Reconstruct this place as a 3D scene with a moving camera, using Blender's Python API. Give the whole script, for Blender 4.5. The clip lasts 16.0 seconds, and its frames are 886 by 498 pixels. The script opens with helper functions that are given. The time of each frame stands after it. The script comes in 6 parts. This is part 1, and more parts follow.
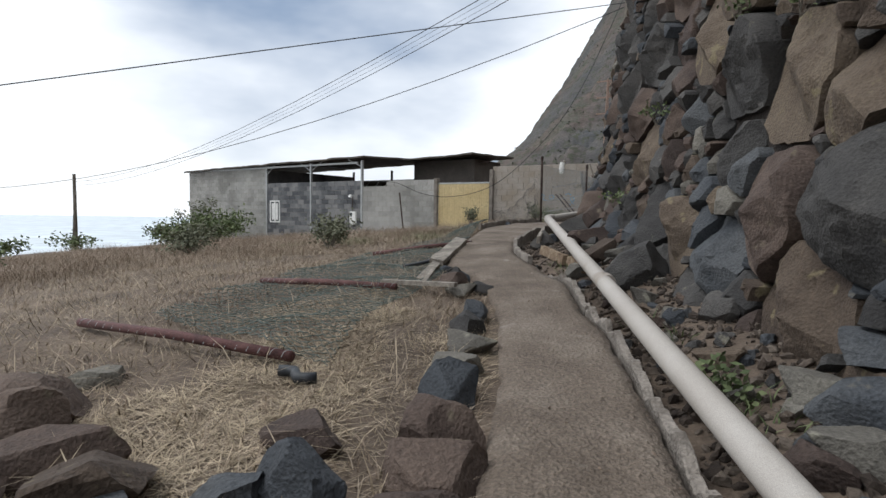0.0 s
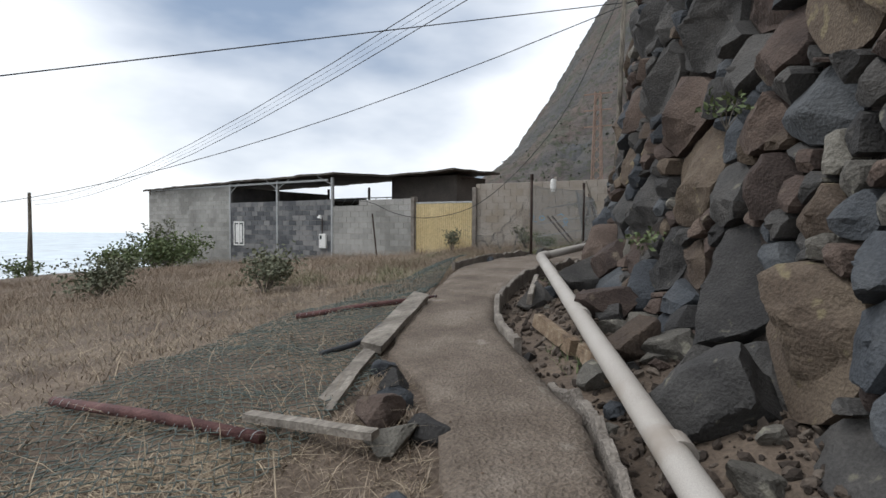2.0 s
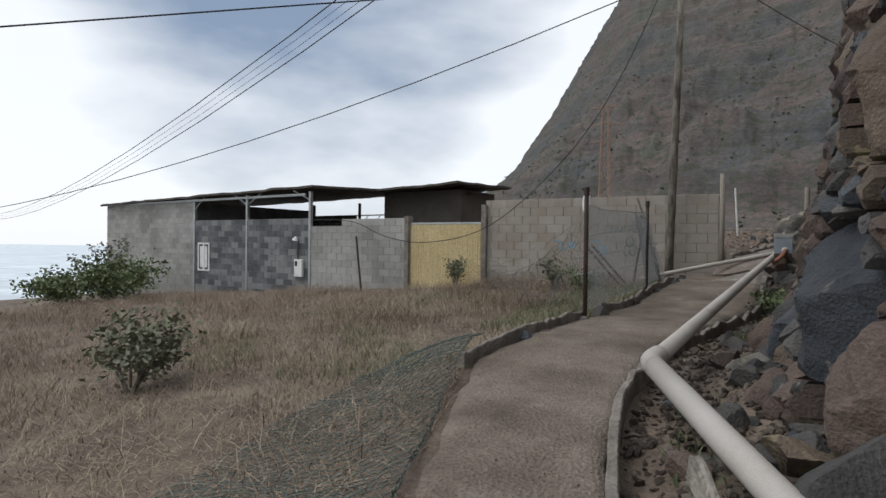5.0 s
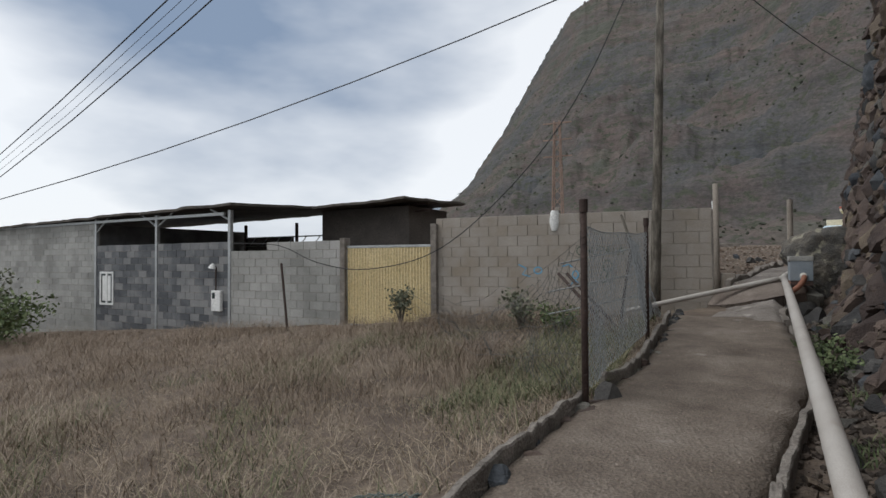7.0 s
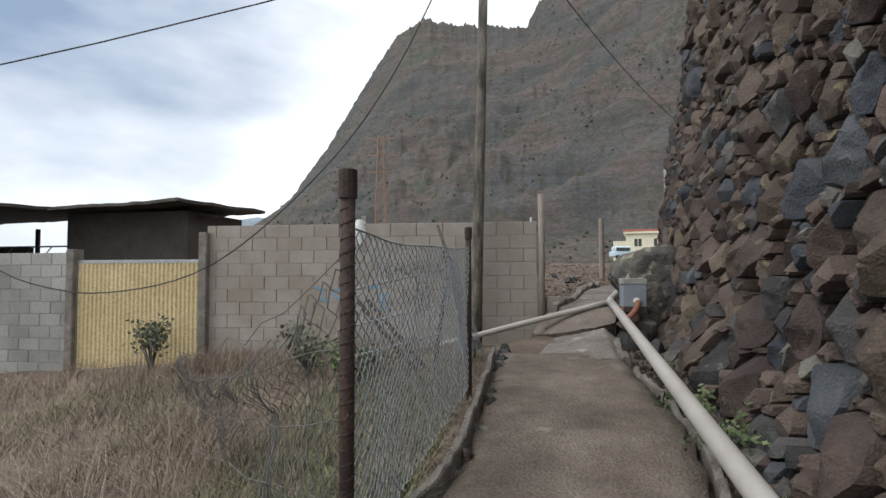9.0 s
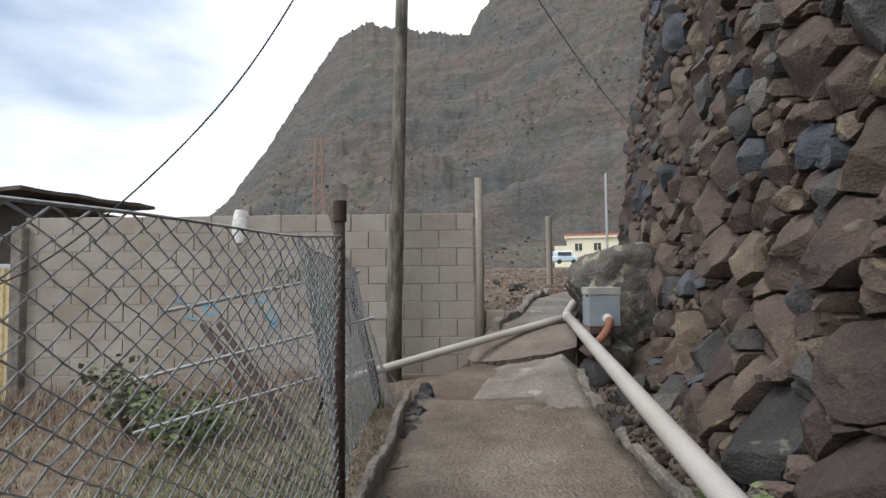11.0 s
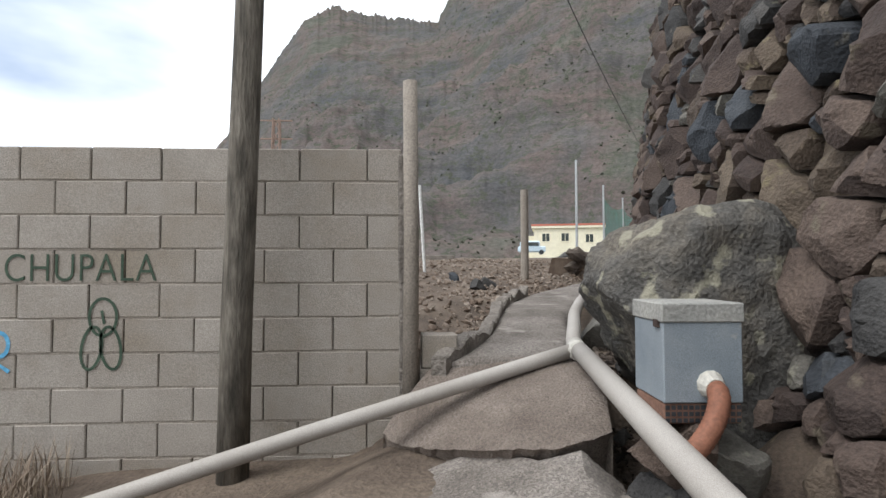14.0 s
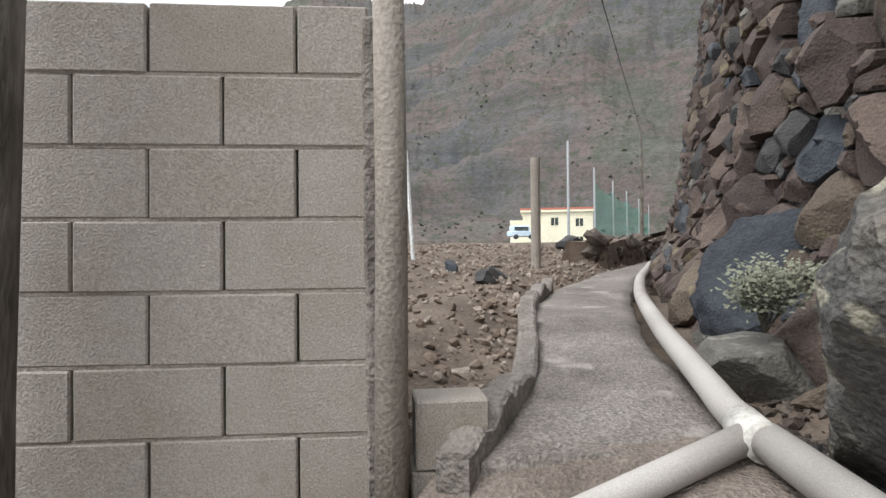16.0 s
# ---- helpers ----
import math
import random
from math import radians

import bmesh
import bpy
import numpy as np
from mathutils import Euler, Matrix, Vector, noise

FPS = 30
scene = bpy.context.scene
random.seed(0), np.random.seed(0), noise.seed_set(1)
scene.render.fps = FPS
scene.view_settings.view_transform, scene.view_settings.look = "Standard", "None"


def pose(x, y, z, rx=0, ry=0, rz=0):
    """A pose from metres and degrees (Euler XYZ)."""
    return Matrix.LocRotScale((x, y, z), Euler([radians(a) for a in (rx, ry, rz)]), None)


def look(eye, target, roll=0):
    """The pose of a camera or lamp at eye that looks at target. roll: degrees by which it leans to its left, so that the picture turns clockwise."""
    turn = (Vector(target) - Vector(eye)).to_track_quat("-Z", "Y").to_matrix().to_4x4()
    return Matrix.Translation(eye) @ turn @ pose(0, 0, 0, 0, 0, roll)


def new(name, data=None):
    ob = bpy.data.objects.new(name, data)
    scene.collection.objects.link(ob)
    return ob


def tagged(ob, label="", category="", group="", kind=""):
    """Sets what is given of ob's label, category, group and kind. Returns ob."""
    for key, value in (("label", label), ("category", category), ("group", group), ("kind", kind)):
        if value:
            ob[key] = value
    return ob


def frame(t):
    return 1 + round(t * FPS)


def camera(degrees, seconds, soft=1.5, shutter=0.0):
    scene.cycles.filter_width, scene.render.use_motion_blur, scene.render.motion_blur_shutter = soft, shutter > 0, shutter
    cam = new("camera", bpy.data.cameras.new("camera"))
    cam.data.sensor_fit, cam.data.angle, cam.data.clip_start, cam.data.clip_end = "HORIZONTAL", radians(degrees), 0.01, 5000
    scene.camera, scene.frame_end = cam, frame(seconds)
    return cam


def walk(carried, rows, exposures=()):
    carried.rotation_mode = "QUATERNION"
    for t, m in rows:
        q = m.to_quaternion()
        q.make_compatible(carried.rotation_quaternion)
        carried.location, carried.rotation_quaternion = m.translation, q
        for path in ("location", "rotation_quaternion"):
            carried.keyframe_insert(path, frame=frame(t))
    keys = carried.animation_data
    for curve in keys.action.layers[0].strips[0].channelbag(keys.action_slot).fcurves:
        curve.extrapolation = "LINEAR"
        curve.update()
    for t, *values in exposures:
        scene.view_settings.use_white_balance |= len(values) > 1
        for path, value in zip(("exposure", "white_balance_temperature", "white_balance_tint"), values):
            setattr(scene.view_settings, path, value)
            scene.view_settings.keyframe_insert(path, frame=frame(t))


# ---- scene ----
cam = camera(77.7, 16.0)
PATH = [
    (0, (1.097, 0.289, 1.061), (0.088, 2.011, 0.934), 0.78),
    (0.5, (0.838, 1.031, 1.174), (-0.162, 2.759, 1.059), 0.78),
    (1, (0.565, 1.656, 1.196), (-0.428, 3.389, 1.099), 0.77),
    (1.5, (0.287, 2.320, 1.402), (-0.698, 4.058, 1.311), 0.62),
    (2, (0.063, 2.945, 1.456), (-0.913, 4.689, 1.379), 0.35),
    (2.5, (-0.292, 3.592, 1.488), (-1.264, 5.337, 1.395), 0.26),
    (3, (-0.615, 4.286, 1.583), (-1.584, 6.034, 1.488), 0.16),
    (3.5, (-0.955, 4.918, 1.651), (-1.925, 6.665, 1.571), 0.33),
    (4, (-1.414, 5.672, 1.712), (-2.393, 7.415, 1.663), 0.49),
    (4.2, (-1.577, 5.954, 1.727), (-2.564, 7.693, 1.691), 0.68),
    (6.3, (-3.036, 8.768, 2.085), (-3.968, 10.537, 2.087), -0.16),
    (6.5, (-3.122, 9.037, 2.065), (-4.032, 10.818, 2.082), -0.18),
    (7, (-3.318, 9.697, 2.130), (-4.155, 11.513, 2.169), -0.35),
    (7.5, (-3.512, 10.363, 2.174), (-4.184, 12.246, 2.241), -0.24),
    (8, (-3.565, 11.037, 2.278), (-4.040, 12.979, 2.342), -0.28),
    (8.5, (-3.631, 11.744, 2.231), (-3.956, 13.716, 2.309), -0.13),
    (9, (-3.578, 12.450, 2.229), (-3.809, 14.435, 2.321), -0.20),
    (9.5, (-3.593, 13.083, 2.223), (-3.755, 15.074, 2.324), 0.04),
    (9.7, (-3.547, 13.354, 2.253), (-3.691, 15.347, 2.356), 0.18),
    (11.8, (-3.281, 15.996, 2.273), (-3.253, 17.993, 2.383), -0.57),
    (12, (-3.246, 16.256, 2.293), (-3.209, 18.253, 2.403), -0.34),
    (12.5, (-3.151, 16.891, 2.291), (-3.088, 18.887, 2.401), -0.27),
    (13, (-3.046, 17.571, 2.291), (-2.971, 19.568, 2.375), -0.24),
    (13.5, (-2.921, 18.220, 2.290), (-2.834, 20.217, 2.372), -0.16),
    (14, (-2.881, 18.839, 2.305), (-2.785, 20.836, 2.378), -0.13),
    (14.5, (-2.875, 19.469, 2.297), (-2.779, 21.466, 2.365), 0.06),
    (15, (-2.902, 20.056, 2.318), (-2.804, 22.053, 2.343), 0.17),
    (15.5, (-2.949, 20.604, 2.353), (-2.837, 22.601, 2.363), -0.10),
    (16, (-2.880, 21.084, 2.329), (-2.735, 23.079, 2.349), -0.49),
]
walk(cam, [(t, look(eye, target, roll)) for t, eye, target, roll in PATH],
     exposures=[(0.0, 0.1), (4.0, -0.05), (7.0, -0.24), (8.0, -0.02), (9.0, 0.2), (12.0, 0.56), (13.5, 0.62), (14.5, 0.66), (16.0, 0.92)])

# ---- sky and sun ----
SUN_AZ, SUN_EL = radians(-118), radians(56)
world = bpy.data.worlds.new("overcast_sky")
scene.world = world
world.use_nodes = True
wn, wl = world.node_tree.nodes, world.node_tree.links
wn.clear()
w_out = wn.new("ShaderNodeOutputWorld")
w_bg = wn.new("ShaderNodeBackground")
w_sky = wn.new("ShaderNodeTexSky")
w_sky.sky_type = "NISHITA"
w_sky.sun_disc = False
w_sky.sun_elevation, w_sky.sun_rotation = SUN_EL, SUN_AZ
w_bg.inputs["Strength"].default_value = 0.1
w_co = wn.new("ShaderNodeTexCoord")
w_map = wn.new("ShaderNodeMapping")
w_map.inputs["Scale"].default_value = (1.0, 1.0, 2.6)
w_noise = wn.new("ShaderNodeTexNoise")
w_noise.inputs["Scale"].default_value = 1.9
w_noise.inputs["Detail"].default_value = 5.0
w_noise.inputs["Roughness"].default_value = 0.5
# a broad blue-grey bank of cloud amid brighter cloud
w_dot = wn.new("ShaderNodeVectorMath")
w_dot.operation = "DOT_PRODUCT"
w_dot.inputs[1].default_value = (math.sin(radians(-44)) * math.cos(radians(25)), math.cos(radians(-44)) * math.cos(radians(25)), math.sin(radians(25)))
w_near = wn.new("ShaderNodeMapRange")
w_near.inputs["From Min"].default_value, w_near.inputs["From Max"].default_value = 0.885, 1.0
w_near.inputs["To Min"].default_value, w_near.inputs["To Max"].default_value = 0.3, -0.2
w_sum = wn.new("ShaderNodeMath")
w_ramp = wn.new("ShaderNodeValToRGB")
w_ramp.color_ramp.elements[0].position = 0.3
w_ramp.color_ramp.elements[0].color = (3.0, 3.95, 5.5, 1)
w_ramp.color_ramp.elements[1].position = 0.68
w_ramp.color_ramp.elements[1].color = (11.4, 11.8, 12.3, 1)
w_mix = wn.new("ShaderNodeMixRGB")
w_mix.inputs["Fac"].default_value = 0.88
wl.new(w_co.outputs["Generated"], w_map.inputs["Vector"])
wl.new(w_map.outputs["Vector"], w_noise.inputs["Vector"])
wl.new(w_co.outputs["Generated"], w_dot.inputs[0])
wl.new(w_dot.outputs["Value"], w_near.inputs["Value"])
wl.new(w_noise.outputs["Fac"], w_sum.inputs[0])
wl.new(w_near.outputs["Result"], w_sum.inputs[1])
wl.new(w_sum.outputs["Value"], w_ramp.inputs["Fac"])
wl.new(w_sky.outputs["Color"], w_mix.inputs["Color1"])
wl.new(w_ramp.outputs["Color"], w_mix.inputs["Color2"])
wl.new(w_mix.outputs["Color"], w_bg.inputs["Color"])
wl.new(w_bg.outputs["Background"], w_out.inputs["Surface"])

sun = new("sun", bpy.data.lights.new("sun", "SUN"))
sun.data.energy, sun.data.angle, sun.data.color = 1.4, radians(30), (1.0, 1.0, 1.0)
sun_way = Vector((math.sin(SUN_AZ) * math.cos(SUN_EL), math.cos(SUN_AZ) * math.cos(SUN_EL), math.sin(SUN_EL)))
sun.matrix_world = look(sun_way * 80, (0, 0, 0))


# ---- materials ----
def surface(name, cols, scale=2.0, rough=0.85, bump=0.3, fine=60.0, metal=0.0, rand="", spread=0.0, stretch=(1, 1, 1),
            local=False, stain=None, contrast=(0.3, 0.7), speck=None):
    """Two scales of noise over a ramp of colours, with fine relief; rand: 'object' or 'island' shifts each piece's tone."""
    m = bpy.data.materials.new(name)
    m.use_nodes = True
    n, l = m.node_tree.nodes, m.node_tree.links
    bsdf = n["Principled BSDF"]
    bsdf.inputs["Metallic"].default_value = metal
    bsdf.inputs["Specular IOR Level"].default_value = 0.3
    geo = n.new("ShaderNodeNewGeometry")
    mp = n.new("ShaderNodeMapping")
    mp.inputs["Scale"].default_value = stretch
    if local:
        tc = n.new("ShaderNodeTexCoord")
        l.new(tc.outputs["Object"], mp.inputs["Vector"])
    else:
        l.new(geo.outputs["Position"], mp.inputs["Vector"])
    big = n.new("ShaderNodeTexNoise")
    big.inputs["Scale"].default_value, big.inputs["Detail"].default_value = scale, 6.0
    big.inputs["Roughness"].default_value = 0.62
    small = n.new("ShaderNodeTexNoise")
    small.inputs["Scale"].default_value, small.inputs["Detail"].default_value = fine, 3.0
    for t in (big, small):
        l.new(mp.outputs["Vector"], t.inputs["Vector"])
    ramp = n.new("ShaderNodeValToRGB")
    el = ramp.color_ramp.elements
    while len(el) < len(cols):
        el.new(0.5)
    for i, c in enumerate(cols):
        el[i].position = contrast[0] + (contrast[1] - contrast[0]) * i / max(1, len(cols) - 1)
        el[i].color = (*c, 1)
    fac = big.outputs["Fac"]
    if rand:
        src = n.new("ShaderNodeObjectInfo").outputs["Random"] if rand == "object" else geo.outputs["Random Per Island"]
        mr = n.new("ShaderNodeMapRange")
        mr.inputs["To Min"].default_value, mr.inputs["To Max"].default_value = -spread, spread
        l.new(src, mr.inputs["Value"])
        add = n.new("ShaderNodeMath")
        l.new(fac, add.inputs[0])
        l.new(mr.outputs["Result"], add.inputs[1])
        fac = add.outputs["Value"]
    l.new(fac, ramp.inputs["Fac"])
    grain = n.new("ShaderNodeMapRange")
    grain.inputs["From Min"].default_value, grain.inputs["From Max"].default_value = 0.25, 0.75
    grain.inputs["To Min"].default_value, grain.inputs["To Max"].default_value = 0.72, 1.25
    l.new(small.outputs["Fac"], grain.inputs["Value"])
    mul = n.new("ShaderNodeMixRGB")
    mul.blend_type = "MULTIPLY"
    mul.inputs["Fac"].default_value = 1.0
    l.new(ramp.outputs["Color"], mul.inputs["Color1"])
    l.new(grain.outputs["Result"], mul.inputs["Color2"])
    col = mul.outputs["Color"]
    if speck:
        # aggregate: each grain its own tone, as speck = (grains per metre, strength)
        cell = n.new("ShaderNodeTexVoronoi")
        cell.inputs["Scale"].default_value = speck[0]
        l.new(mp.outputs["Vector"], cell.inputs["Vector"])
        bw = n.new("ShaderNodeRGBToBW")
        l.new(cell.outputs["Color"], bw.inputs["Color"])
        tone = n.new("ShaderNodeMapRange")
        tone.inputs["From Min"].default_value, tone.inputs["From Max"].default_value = 0.2, 0.8
        tone.inputs["To Min"].default_value, tone.inputs["To Max"].default_value = 1 - speck[1], 1 + speck[1]
        l.new(bw.outputs["Val"], tone.inputs["Value"])
        grit = n.new("ShaderNodeMixRGB")
        grit.blend_type = "MULTIPLY"
        grit.inputs["Fac"].default_value = 1.0
        l.new(col, grit.inputs["Color1"])
        l.new(tone.outputs["Result"], grit.inputs["Color2"])
        col = grit.outputs["Color"]
    if stain:
        spot = n.new("ShaderNodeTexNoise")
        spot.inputs["Scale"].default_value, spot.inputs["Detail"].default_value = stain[1], 7.0
        l.new(mp.outputs["Vector"], spot.inputs["Vector"])
        sr = n.new("ShaderNodeMapRange")
        sr.inputs["From Min"].default_value, sr.inputs["From Max"].default_value = stain[2], stain[2] + 0.06
        l.new(spot.outputs["Fac"], sr.inputs["Value"])
        sm = n.new("ShaderNodeMixRGB")
        sm.inputs["Color2"].default_value = (*stain[0], 1)
        l.new(sr.outputs["Result"], sm.inputs["Fac"])
        l.new(col, sm.inputs["Color1"])
        col = sm.outputs["Color"]
    l.new(col, bsdf.inputs["Base Color"])
    rr = n.new("ShaderNodeMapRange")
    rr.inputs["To Min"].default_value, rr.inputs["To Max"].default_value = rough - 0.1, min(1.0, rough + 0.1)
    l.new(small.outputs["Fac"], rr.inputs["Value"])
    l.new(rr.outputs["Result"], bsdf.inputs["Roughness"])
    if bump:
        mixh = n.new("ShaderNodeMath")
        mixh.operation = "ADD"
        l.new(big.outputs["Fac"], mixh.inputs[0])
        l.new(small.outputs["Fac"], mixh.inputs[1])
        b = n.new("ShaderNodeBump")
        b.inputs["Strength"].default_value, b.inputs["Distance"].default_value = bump, 0.03
        l.new(mixh.outputs["Value"], b.inputs["Height"])
        l.new(b.outputs["Normal"], bsdf.inputs["Normal"])
    return m


def stone_kinds(rand):
    """The five sorts of volcanic stone in the rubble wall, toned stone by stone."""
    def sort(name, cols, stain):
        return surface(name, cols, 2.4, 0.88, 0.6, 50, rand=rand, spread=0.22, contrast=(0.25, 0.75), stain=stain, speck=(140, 0.1))
    return [sort("grey_basalt", [(0.032, 0.031, 0.031), (0.057, 0.055, 0.053), (0.086, 0.081, 0.076)], ((0.14, 0.132, 0.105), 6, 0.66)),
            sort("blue_basalt", [(0.034, 0.038, 0.044), (0.054, 0.06, 0.068), (0.085, 0.09, 0.095)], ((0.11, 0.106, 0.095), 7, 0.68)),
            sort("rusty_basalt", [(0.045, 0.033, 0.029), (0.078, 0.057, 0.048), (0.12, 0.089, 0.072)], ((0.13, 0.107, 0.08), 5, 0.65)),
            sort("ochre_basalt", [(0.058, 0.043, 0.034), (0.096, 0.073, 0.055), (0.135, 0.106, 0.078)], ((0.175, 0.145, 0.09), 6, 0.62)),
            sort("pale_basalt", [(0.085, 0.079, 0.07), (0.125, 0.117, 0.102), (0.17, 0.16, 0.137)], ((0.22, 0.21, 0.17), 8, 0.62))]


